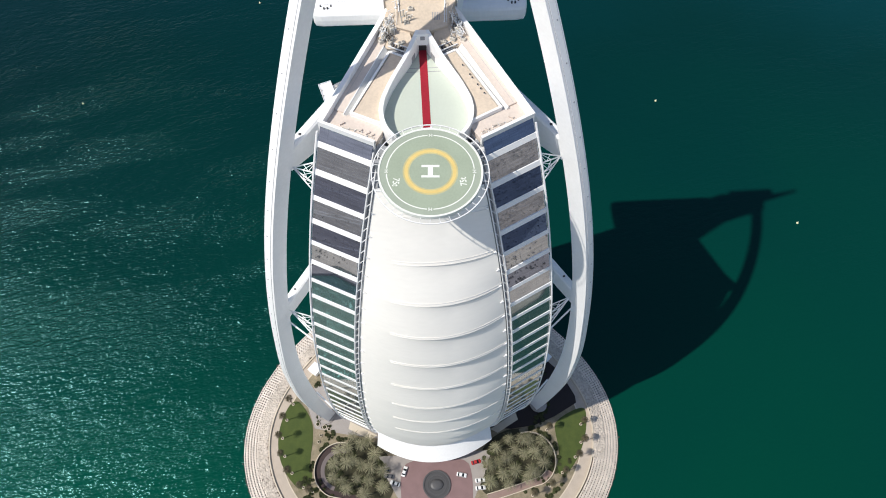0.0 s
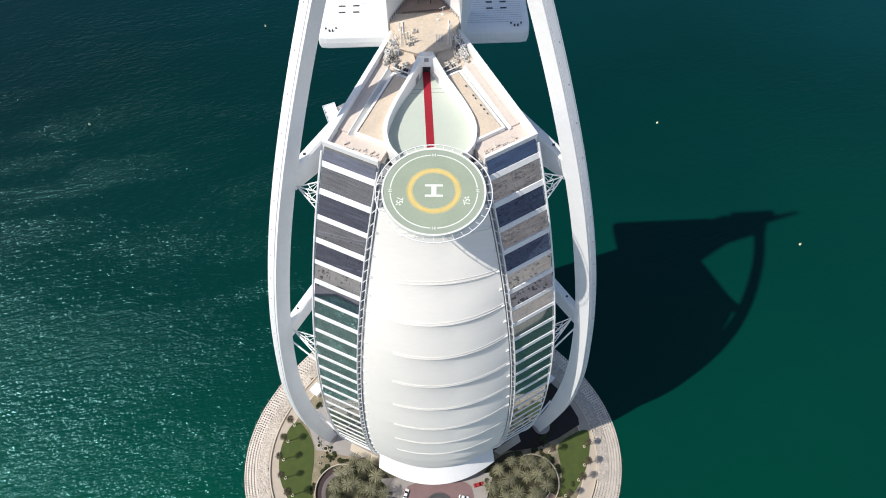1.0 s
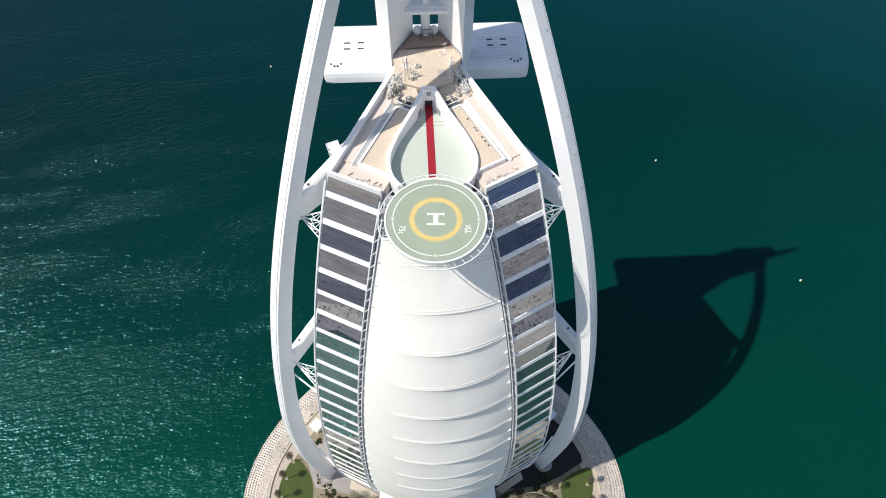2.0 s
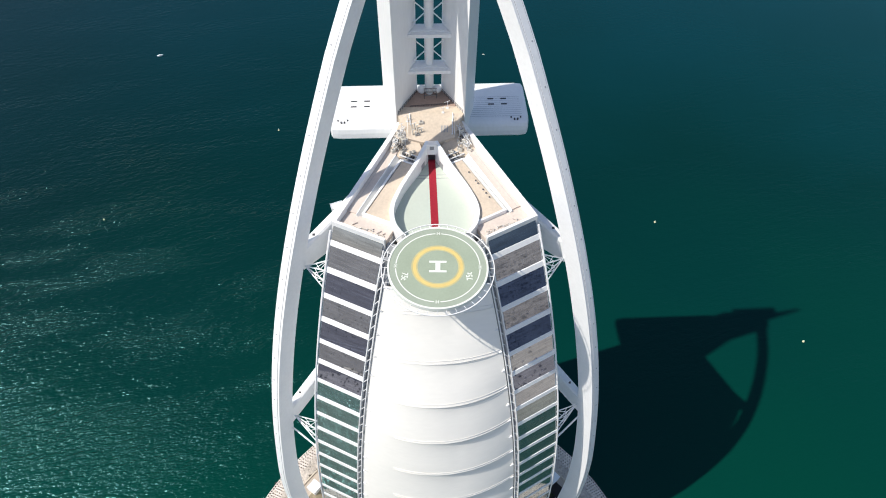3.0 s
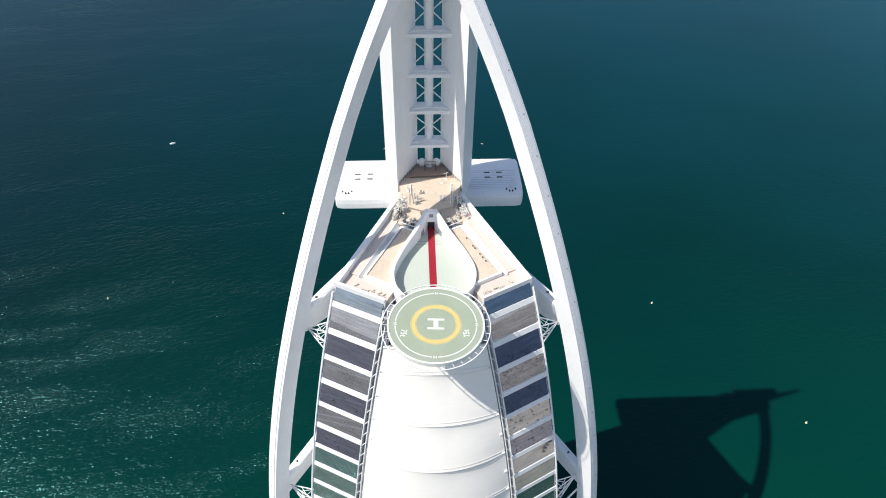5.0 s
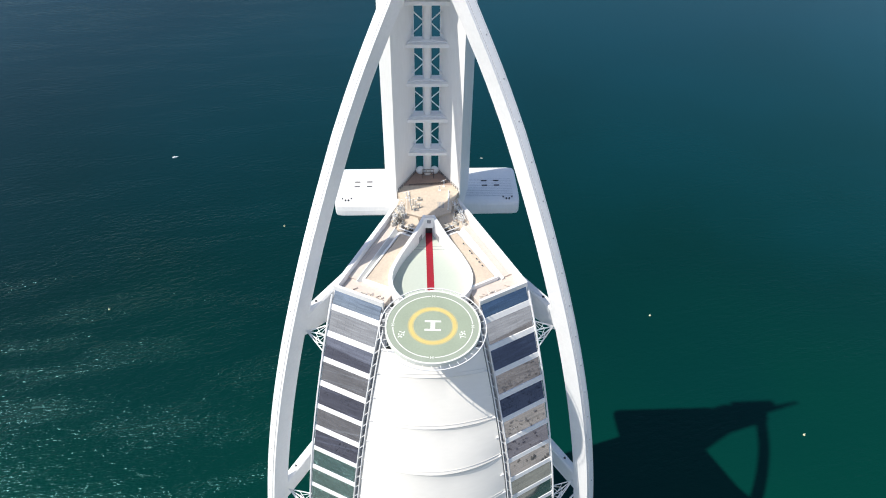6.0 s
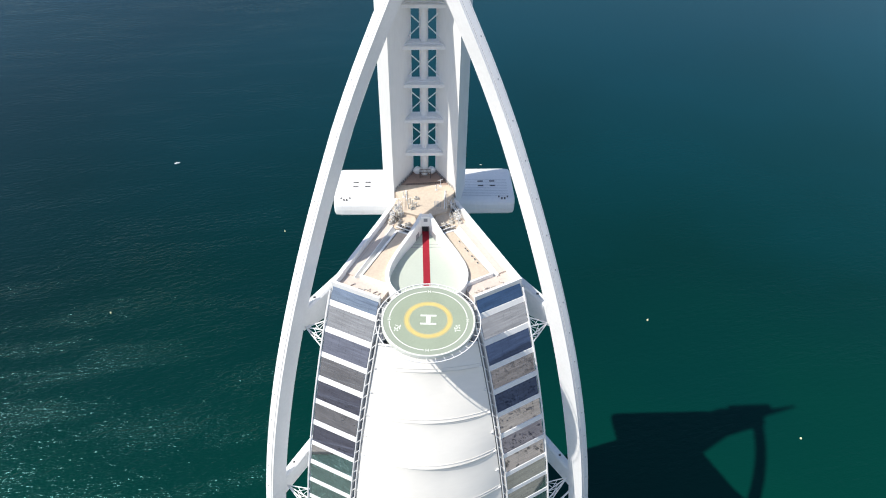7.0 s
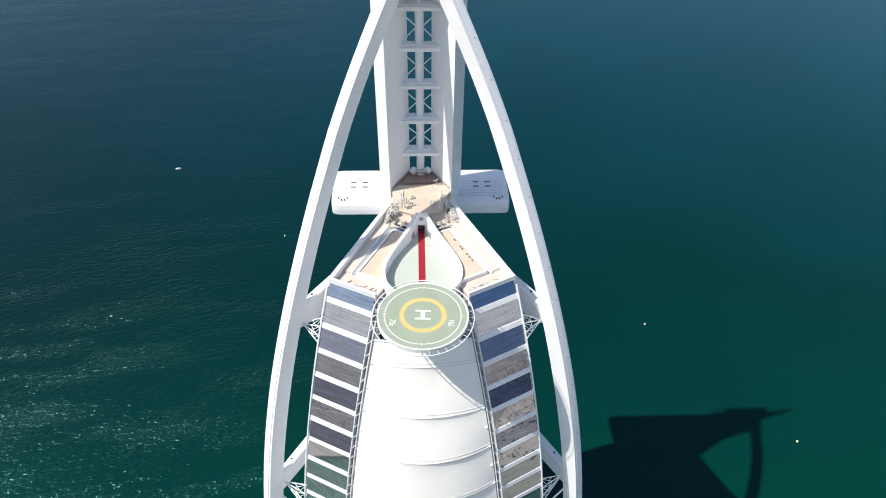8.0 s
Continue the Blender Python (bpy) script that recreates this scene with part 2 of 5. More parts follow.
    lee.inputs["To Min"].default_value = 1.0
    lee.inputs["To Max"].default_value = 0.3
    L.new(sep.outputs["X"], lee.inputs["Value"])
    calm = N.new("ShaderNodeMapRange")
    calm.interpolation_type = 'SMOOTHSTEP'
    calm.inputs["From Min"].default_value = 60
    calm.inputs["From Max"].default_value = 400
    calm.inputs["To Min"].default_value = 1.12
    calm.inputs["To Max"].default_value = 0.2
    L.new(sep.outputs["Y"], calm.inputs["Value"])
    shelter = N.new("ShaderNodeMath")
    shelter.operation = 'MULTIPLY'
    L.new(lee.outputs[0], shelter.inputs[0])
    L.new(calm.outputs[0], shelter.inputs[1])
    wind = N.new("ShaderNodeMath")
    wind.operation = 'MULTIPLY'
    L.new(power.outputs[0], wind.inputs[0])
    L.new(shelter.outputs[0], wind.inputs[1])
    L.new(wind.outputs[0], swell.inputs[1])
    total = swell
    b = N.new("ShaderNodeBump")
    b.inputs["Strength"].default_value = 1.0
    b.inputs["Distance"].default_value = 2.0
    L.new(total.outputs[0], b.inputs["Height"])
    L.new(b.outputs[0], bsdf.inputs["Normal"])
    return m


SEA = sea_material()


# ---- building blocks ----
def part(name, bm, mat, parent=None, label="", smooth=False):
    """Link a bmesh as one mesh object under a thing or part."""
    bmesh.ops.recalc_face_normals(bm, faces=bm.faces)
    me = bpy.data.meshes.new(name)
    bm.to_mesh(me)
    bm.free()
    me.materials.append(mat)
    if smooth:
        me.shade_smooth()
    ob = new(name, me)
    ob.parent = parent
    if label:
        tagged(ob, label)
    return ob


def thing(name, label, category, group="", kind="", at=(0, 0, 0)):
    ob = tagged(new(name), label, category, group, kind)
    ob.location = at
    return ob


def box(bm, lo, hi, m=None):
    v = [bm.verts.new((x, y, z)) for z in (lo[2], hi[2]) for y in (lo[1], hi[1]) for x in (lo[0], hi[0])]
    for f in ((0, 2, 3, 1), (4, 5, 7, 6), (0, 1, 5, 4), (2, 6, 7, 3), (0, 4, 6, 2), (1, 3, 7, 5)):
        bm.faces.new([v[i] for i in f])
    if m:
        for p in v:
            p.co = m @ p.co
    return v


def prism(bm, pts, z0, z1):
    """A solid over a plan outline; z0 and z1 may be numbers or functions of x, y."""
    f0 = z0 if callable(z0) else (lambda x, y: z0)
    f1 = z1 if callable(z1) else (lambda x, y: z1)
    a = [bm.verts.new((x, y, f0(x, y))) for x, y in pts]
    b = [bm.verts.new((x, y, f1(x, y))) for x, y in pts]
    n = len(pts)
    bm.faces.new(a[::-1])
    bm.faces.new(b)
    for i in range(n):
        bm.faces.new((a[i], a[(i + 1) % n], b[(i + 1) % n], b[i]))


def loft(bm, rings, closed=True, caps=True):
    rows = [[bm.verts.new(p) for p in r] for r in rings]
    n = len(rows[0])
    for a, b in zip(rows, rows[1:]):
        for i in range(n if closed else n - 1):
            j = (i + 1) % n
            bm.faces.new((a[i], a[j], b[j], b[i]))
    if caps and closed:
        bm.faces.new(rows[0][::-1])
        bm.faces.new(rows[-1])


def rod(bm, p, q, r, seg=8, r2=None):
    p, q = Vector(p), Vector(q)
    w = (q - p).normalized()
    a = w.orthogonal().normalized()
    b = w.cross(a)
    rings = []
    for c, rr in ((p, r), (q, r if r2 is None else r2)):
        rings.append([c + (a * math.cos(t) + b * math.sin(t)) * rr for t in (2 * math.pi * i / seg for i in range(seg))])
    loft(bm, rings)


def pipe(bm, pts, r, seg=6):
    """A tube along a line of points."""
    pts = [Vector(p) for p in pts]
    rings = []
    for i, p in enumerate(pts):
        w = (pts[min(i + 1, len(pts) - 1)] - pts[max(i - 1, 0)]).normalized()
        a = w.cross(Vector((0, 0.3, 1))).normalized()
        b = w.cross(a)
        rings.append([p + (a * math.cos(t) + b * math.sin(t)) * r for t in (2 * math.pi * k / seg for k in range(seg))])
    loft(bm, rings)


def beam(bm, p, q, wide, high, side=None):
    """A square-edged bar from p to q."""
    p, q = Vector(p), Vector(q)
    w = (q - p).normalized()
    s = Vector(side).normalized() if side else w.cross(Vector((0, 0, 1))).normalized()
    s = (s - w * s.dot(w)).normalized()
    u = s.cross(w)
    loft(bm, [[c + s * (i * wide / 2) + u * (j * high / 2) for i, j in ((-1, -1), (1, -1), (1, 1), (-1, 1))] for c in (p, q)])


def ring(bm, r0, r1, z0, z1, seg=96, a0=0.0, a1=360.0):
    full = abs(a1 - a0) >= 360
    n = seg if full else seg + 1
    rings = []
    for i in range(n):
        t = radians(a0 + (a1 - a0) * i / seg)
        c, s = math.cos(t), math.sin(t)
        rings.append([(r0 * c, r0 * s, z0), (r1 * c, r1 * s, z0), (r1 * c, r1 * s, z1), (r0 * c, r0 * s, z1)])
    if full:
        rings.append(rings[0])
    loft(bm, rings, caps=not full)
    bmesh.ops.remove_doubles(bm, verts=bm.verts, dist=1e-4)


def disc(bm, r, z0, z1, seg=96, at=(0, 0)):
    prism(bm, [(at[0] + r * math.cos(2 * math.pi * i / seg), at[1] + r * math.sin(2 * math.pi * i / seg)) for i in range(seg)], z0, z1)


# ---- plan of the tower ----
WING = radians(27)
WD = Vector((math.sin(WING), -math.cos(WING)))      # along a wing, towards the shore
WN = Vector((math.cos(WING), math.sin(WING)))       # out of a wing's outer wall
CORNER = Vector((25.1, 17.4))
THICK = 14.4
ROOF = 207.4
WAIST = np.array([2.509, -17.823, 45.610, -69.350, 49.679, 21.978])
LEGA = radians(38)
LD = Vector((math.sin(LEGA), -math.cos(LEGA)))
LN = Vector((math.cos(LEGA), math.sin(LEGA)))


def bow(z):
    """How far a wing's front reaches at height z."""
    return float(np.polyval(WAIST, z / 100)) if z > 0 else 22.0


def wing(sg, u, v, z):
    p = CORNER + WD * u + WN * v
    return Vector((sg * p.x, p.y, z))


def leg_point(sg, u, off, z):
    """A place in the upright plane of a leg: u along it, off outwards."""
    p = LD * u + LN * (36.6 + off - float(np.interp(z, (244, 255, 262, 270, 286), (0, 0.45, 1.0, 1.7, 3.2))))
    return Vector((sg * p.x, p.y, z))


LEG_Z = (0, 20, 40, 60, 80, 100, 120, 140, 160, 180, 200, 220, 240, 255, 270, 286)
LEG_BACK = (31.0, 32.4, 33.7, 34.1, 33.9, 32.5, 29.7, 25.8, 20.4, 13.7, 5.4, -4.4, -15.8, -25.4, -36.0, -48.2)
LEG_FRONT = (36.0, 38.0, 39.6, 40.6, 40.2, 38.7, 35.5, 31.5, 26.3, 19.6, 11.2, 1.2, -10.3, -19.8, -30.0, -41.2)


def glide(z, xs, ys):
    """A smooth curve through a table."""
    i = max(0, min(len(xs) - 2, int(np.searchsorted(xs, z)) - 1))
    h = xs[i + 1] - xs[i]
    t = (z - xs[i]) / h
    d = [(ys[min(k + 1, len(ys) - 1)] - ys[max(k - 1, 0)]) / (xs[min(k + 1, len(xs) - 1)] - xs[max(k - 1, 0)]) * h for k in (i, i + 1)]
    return ys[i] * (2 * t ** 3 - 3 * t ** 2 + 1) + d[0] * (t ** 3 - 2 * t ** 2 + t) + ys[i + 1] * (3 * t ** 2 - 2 * t ** 3) + d[1] * (t ** 3 - t ** 2)


def leg_back(z):
    return glide(z, LEG_Z, LEG_BACK)


def leg_front(z):
    return glide(z, LEG_Z, LEG_FRONT)


# ---- sea and far shore ----
bm = bmesh.new()
bm.faces.new([bm.verts.new(p) for p in ((-40000, -40000, 0), (40000, -40000, 0), (40000, 40000, 0), (-40000, 40000, 0))])
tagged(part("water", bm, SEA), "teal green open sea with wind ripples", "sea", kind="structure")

# ---- island ----
ISLE = Vector((-1, -15))


def isle(r, a):
    """A point of the island's oval rim family: half width r at angle a."""
    n = math.sin(a)
    return ISLE.x + r * math.cos(a), ISLE.y + (r - 19.5 + 14 * max(0.0, n) ** 3) * n


def isle_ring(r0, r1, z0, z1, seg=160):
    bm = bmesh.new()
    rings = []
    for i in range(seg):
        a = 2 * math.pi * i / seg
        p, q = isle(r0, a), isle(r1, a)
        rings.append([(*p, z0), (*q, z0), (*q, z1), (*p, z1)])
    loft(bm, rings + rings[:1], caps=False)
    bmesh.ops.remove_doubles(bm, verts=bm.verts, dist=1e-4)
    return bm


bm = bmesh.new()
loft(bm, [[(*isle(r, 2 * math.pi * i / 120), z) for i in range(120)] for r, z in ((92.0, -1.5), (79.2, 3.6), (78.8, 4.0))])
tagged(part("ground", bm, HOLLOW), "oval artificial island of rubble and paving", "island", kind="structure")
tagged(part("promenade", isle_ring(73.4, 78.4, 3.6, 4.06), SAND), "beige stone promenade round the island", "paving", kind="structure")
tagged(part("kerb", isle_ring(72.9, 73.4, 3.6, 4.2), STONE), "cream stone kerb inside the promenade", "kerb", kind="structure")
tagged(part("garden_ground", isle_ring(20.5, 72.9, 3.6, 4.06, 120), DRYBED), "dry planted ground inside the promenade", "garden ground", kind="structure")
tagged(part("sea_wall", isle_ring(78.4, 79.0, 3.4, 4.9), STONE), "low cream stone wall along the promenade", "wall", kind="structure")

# ---- tower ----
tower = thing("hotel_tower", "tall white sail-shaped hotel tower with mirrored window bands", "tower")
PITCH = 7.05
TOP_BAND = 203.65
BANDS = 28
for sg in (-1, 1):
    bm = bmesh.new()
    rings = []
    for z in [0, 4] + [TOP_BAND - PITCH * k for k in range(BANDS, -1, -1) if TOP_BAND - PITCH * k > 5] + [205.0]:
        f = bow(z) - 0.45
        rings.append([wing(sg, f, 0, z), wing(sg, f, -THICK, z), wing(sg, -36, -THICK, z), wing(sg, -36, 0, z)])
    loft(bm, rings)
    part("wall", bm, WHITE, tower)
    for k in range(BANDS + 1):
        zt = TOP_BAND - PITCH * (k - 1) - 1.4 if k else 208.0
        zb = TOP_BAND - PITCH * k
        if zb < 5:
            break
        win = new("window")
        win.parent = tower
        tilt = (0.14 if k % 2 == 0 else -0.10) * (1 if k < 7 else 0.2)
        n = 6
        for i in range(n):
            v0, v1 = -0.35 - (THICK - 0.7) * i / n - 0.008, -0.35 - (THICK - 0.7) * (i + 1) / n + 0.008
            bm = bmesh.new()
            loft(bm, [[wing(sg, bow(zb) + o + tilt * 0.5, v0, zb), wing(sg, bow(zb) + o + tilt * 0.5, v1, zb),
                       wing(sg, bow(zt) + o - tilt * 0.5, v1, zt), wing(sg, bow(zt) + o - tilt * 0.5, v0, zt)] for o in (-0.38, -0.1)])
            part("pane", bm, (GLASSDIM if sg > 0 and k < 5 else GLASSBLUE) if k in (0, 2, 4, 6) else GLASS if k < 8 else GLASSGREEN, win)
        bm = bmesh.new()
        loft(bm, [[wing(sg, bow(z) + o, v, z) for o, v in ((-0.5, 0.0), (0.06, 0.0), (0.06, -THICK), (-0.5, -THICK))] for z in (zb - 1.4, zb)])
        part("spandrel", bm, WHITE, tower)
    zs = [5 + 3.525 * i for i in range(58)]
    bm = bmesh.new()
    pipe(bm, [wing(sg, bow(z) + 0.2, 0.1, z) for z in zs], 0.28)
    part("edge_rail", bm, STEEL, tower)

# roof of the wings
def walkway(u):
    """Level of the outer walkway along a wing."""
    return 206.9 - u * 0.06


for sg in (-1, 1):
    def outline(u0, u1, v0, v1):
        return [tuple(wing(sg, u, v, 0).xy) for u, v in ((u0, v0), (u1, v0), (u1, v1), (u0, v1))]
    for name, mat, u0, u1, v0, v1, z0, z1 in (
            ("parapet", WHITE, 0.2, -0.5, 0.15, -THICK, 205, 208.5),
            ("roof_floor", PINK, -0.5, -5.45, -1.0, -14.2, 204.9, 206.75),
            ("terrace_kerb", WHITE, -5.45, -26.4, -5.25, -5.8, 205, 208.0),
            ("gutter", DARK, -6.0, -26.0, -5.8, -6.08, 205, 207.2),
            ("terrace_kerb", WHITE, -5.45, -6.0, -5.8, -13.4, 205, 208.0),
            ("terrace_kerb", WHITE, -26.0, -26.5, -5.8, -11.0, 205, 208.0)):
        bm = bmesh.new()
        prism(bm, outline(u0, u1, v0, v1), z0, z1)
        part(name, bm, mat, tower)
    # outer walkway, rising towards the mast, and the sloped gutter inside it
    bm = bmesh.new()
    loft(bm, [[wing(sg, u, -1.0, 204.9), wing(sg, u, -3.75, 204.9), wing(sg, u, -3.75, walkway(u)), wing(sg, u, -1.0, walkway(u))] for u in (-5.45, -16, -27, -38)])
    part("walkway", bm, PINK, tower, "pale pinkish walkway behind the parapet")
    bm = bmesh.new()
    loft(bm, [[wing(sg, u, -3.75, 204.9), wing(sg, u, -3.95, 204.9), wing(sg, u, -3.95, walkway(u) + 0.2), wing(sg, u, -3.75, walkway(u) + 0.2)] for u in (-5.0, -26.6)])
    part("gutter_kerb", bm, WHITE, tower)
    bm = bmesh.new()
    loft(bm, [[wing(sg, u, -3.95, 204.9), wing(sg, u, -5.25, 204.9), wing(sg, u, -5.25, walkway(u) - 1.3), wing(sg, u, -3.95, walkway(u) + 0.1)] for u in (-5.0, -26.6)])
    part("sloped_gutter", bm, CONCRETE, tower)
    bm = bmesh.new()
    prism(bm, [tuple(wing(sg, u, v, 0).xy) for u, v in ((-6.0, -6.08), (-26.0, -6.08), (-26.0, -10.1), (-18, -10.4), (-12, -11.1), (-8.3, -12.4), (-6.0, -13.0))], 205, 207.8)
    part("roof_floor", bm, TAN, tower)
    # movement joint in the outer walkway
    bm = bmesh.new()
    beam(bm, wing(sg, -5.5, -1.9, walkway(-5.5)), wing(sg, -36, -1.9, walkway(-36)), 0.07, 0.03)
    part("joint", bm, JOINT, tower)
    bm = bmesh.new()
    loft(bm, [[wing(sg, u, 0.15, 204.5), wing(sg, u, -1.0, 204.5), wing(sg, u, -1.0, 208.5 - u * 0.075), wing(sg, u, 0.15, 208.5 - u * 0.075)]
              for u in (-0.5, -12, -24, -36)])
    part("parapet", bm, WHITE, tower)

# drop-shaped terrace
def drop(off=0.0):
    """The terrace's outline from its apex to the helipad: half width against distance."""
    ys = np.linspace(41.0, 12.0, 48)
    xs = np.interp(-ys, (-41, -39.6, -37.0, -34.4, -31.2, -27.4, -22.7, -19.3, -15.6, -13.5, -12),
                   (1.6, 2.3, 3.6, 4.9, 7.0, 9.0, 10.75, 11.2, 10.6, 9.5, 8.2))
    for _ in range(4):
        xs[1:-1] = (xs[:-2] + 2 * xs[1:-1] + xs[2:]) / 4
    return [(float(x) + off, float(y)) for x, y in zip(xs, ys)]


def brim(y):
    """Height of the terrace's parapet, sweeping up to the apex."""
    return float(np.interp(y, (27, 31, 34.6, 39.5, 41), (208.9, 209.3, 210.3, 211.6, 212.0)))


rim = [(max(x, 0.95), y) for x, y in drop(-1.05)]
bm = bmesh.new()
prism(bm, [(x, y) for x, y in rim] + [(-x, y) for x, y in reversed(rim)], 204.0, 205.4)
part("terrace_deck", bm, DECK, tower, "pale grey-green drop-shaped terrace")
for sg in (-1, 1):
    bm = bmesh.new()
    outer = drop()
    loft(bm, [[(sg * a[0], a[1], 204), (sg * b[0], b[1], 204), (sg * b[0], b[1], brim(b[1])), (sg * a[0], a[1], brim(a[1]))] for a, b in zip(rim, outer)])
    part("terrace_parapet", bm, WHITE, tower)
def upper(y):
    """Level of the upper deck, sloping gently down towards the terrace."""
    return 213.4 - max(0.0, 50 - y) * 0.44


def lower(y):
    """Level of the sloping plant floor beside it."""
    return 208.0 + (y - 39.5) * 0.42


for sg in (-1, 1):
    bm = bmesh.new()
    prism(bm, [(sg * x, y) for x, y in ((2.0, 39.6), (5.2, 39.2), (8.2, 39.2), (11.9, 39.6), (8.4, 48.6), (5.5, 49.9))], 203, lambda x, y: lower(y))
    part("plant_floor", bm, TAN, tower)
bm = bmesh.new()
prism(bm, [(-2.2, 42.6), (2.2, 42.6), (6.4, 43.8), (6.9, 46), (8.9, 50), (-8.9, 50), (-6.9, 46), (-6.4, 43.8)], 205, lambda x, y: upper(y) - 0.25)
part("deck_base", bm, TAN, tower)
bm = bmesh.new()
prism(bm, [(-2.2, 42.5), (2.2, 42.5), (6.5, 43.7), (7.0, 46), (8.9, 50), (-8.9, 50), (-7.0, 46), (-6.5, 43.7)], lambda x, y: upper(y) - 0.25, lambda x, y: upper(y))
part("upper_deck", bm, TAN, tower, "tan tiled upper deck sloping towards the terrace")
bm = bmesh.new()
prism(bm, [(-8.9, 50), (8.9, 50), (7.29, 52.9), (-7.29, 52.9)], 205, 213.4)
part("upper_deck", bm, TAN, tower)
# rear tiles: the mast's shadow is put into their darker brown
bm = bmesh.new()
prism(bm, [(-7.29, 52.9), (7.29, 52.9), (3.4, 59.9), (-3.4, 59.9)], 205, 213.4)
part("rear_deck", bm, SHADETILE, tower, "tiled deck browned for the mast's shadow at its foot")
for y in (33.7, 34.9):
    bm = bmesh.new()
    box(bm, (-4.6, y - 0.09, 205.4), (4.6, y + 0.09, 205.42))
    part("drain_channel", bm, RECESS, tower)
bm = bmesh.new()
prism(bm, [(-1.75, 39.5), (1.75, 39.5), (1.3, 41.9), (-1.3, 41.9)], 208.4, lambda x, y: 212.0 - (y - 39.5) * 0.35)
part("doorway_block", bm, WHITE, tower)
bm = bmesh.new()
box(bm, (-0.55, 39.38, 210.2), (0.55, 39.52, 211.3))
part("doorway_grille", bm, RECESS, tower)
bm = bmesh.new()
box(bm, (-0.95, 40.7, 205.4), (0.95, 40.84, 209.4))
part("doorway", bm, DARK, tower)

bm = bmesh.new()
box(bm, (-0.95, 14.5, 205.41), (0.95, 40.7, 205.45))
ob = part("red_carpet", bm, CARPET, None)
tagged(ob, "long red carpet laid across the terrace", "carpet")

# ---- sail ----
sail = thing("fabric_sail", "white fabric sail closing the atrium between the wings", "sail")
RIDGES = [204, 190, 176.2, 163.4] + [149.8 - 15.4 * k for k in range(9)]
SAIL_TOP = 196.5


def sail_point(t, z, dip=0.0):
    """t runs from -1 to 1 across the sail."""
    e = wing(1, bow(z) - 0.6, -THICK - 1.6, z)
    bulge = float(np.interp(z, (26, 104, 122, 150, 163.5, 176, 190, 205), (7.5, 7.7, 6.8, 6.5, 5.4, 3.2, 1.7, 0.8)))
    return Vector((e.x * t, e.y - bulge * (1 - t * t) + dip, z))


def billow(f):
    """How far a panel falls back between its cables: quickly below the upper one, slowly out to the lower one."""
    return (f / 0.2) ** 0.7 * math.exp(1.1 * (1 - f / 0.2) * 0.5) * (1 - f ** 3) if f < 1 else 0.0


for a, b in zip(RIDGES, RIDGES[1:]):
    bm = bmesh.new()
    hi, lo = min(a, SAIL_TOP), max(b, 20)
    rows = []
    for i in range(25):
        z = hi + (lo - hi) * i / 24
        f = (a - z) / (a - b)
        rows.append([sail_point(-1 + k / 20, z, float(np.interp(z, (50, 110, 165), (2.3, 1.6, 0.8))) * billow(f) * min(1.0, k / 25) ** 2.2 * (1 - max(0.0, -1 + k / 20) ** 4)) for k in range(41)])
    grid = [[bm.verts.new(p) for p in r] for r in rows]
    for r0, r1 in zip(grid, grid[1:]):
        for k in range(40):
            bm.faces.new((r0[k], r0[k + 1], r1[k + 1], r1[k]))
    part("sail_panel", bm, FABRIC, sail, smooth=True)
    if b > 60:
        for dz in (0.0, 0.9):
            bm = bmesh.new()
            pipe(bm, [sail_point(-1 + k / 20, b + dz, -0.1) for k in range(8, 41)], 0.06)
            part("sail_cable", bm, SEAM, sail)
    for z in (b, (a + b) / 2):
        if 30 < z < SAIL_TOP:
            for sx in (-1, 1):
                bm = bmesh.new()
                rod(bm, sail_point(sx * 0.995, z + 0.3, -0.25), sail_point(sx * 0.945, z + 0.1, -0.2), 0.34, 6, 0.06)
                part("edge_clamp", bm, STEEL, sail)
    if lo == 20:
        break
bm = bmesh.new()
pipe(bm, [sail_point(-1 + k / 20, SAIL_TOP, 0) for k in range(41)], 0.35)
part("head_beam", bm, STEEL, sail, "white steel beam along the sail's head")
# grey sheet added to fill the dark recess above the sail
bm = bmesh.new()
box(bm, (-12.5, 7.5, 188), (12.5, 8.5, 205))
part("gap_sheet", bm, RECESS, sail, "grey sheet standing in for the dark gap above the sail")
bm = bmesh.new()
rows = []
for z, s, e, dy in ((26, 23.5, -14.5, 6.2), (20, 26.0, -15.6, 8.0), (13, 27.0, -20.5, 9.0), (12, 26.8, -20.2, 8.8), (12, 20, -10, 8)):
    rows.append([(s * t, e - dy * (1 - t * t), z) for t in (-1 + k / 20 for k in range(41))])
loft(bm, rows, closed=False)
part("canopy", bm, WHITE, sail, "white curved entrance canopy", smooth=False)

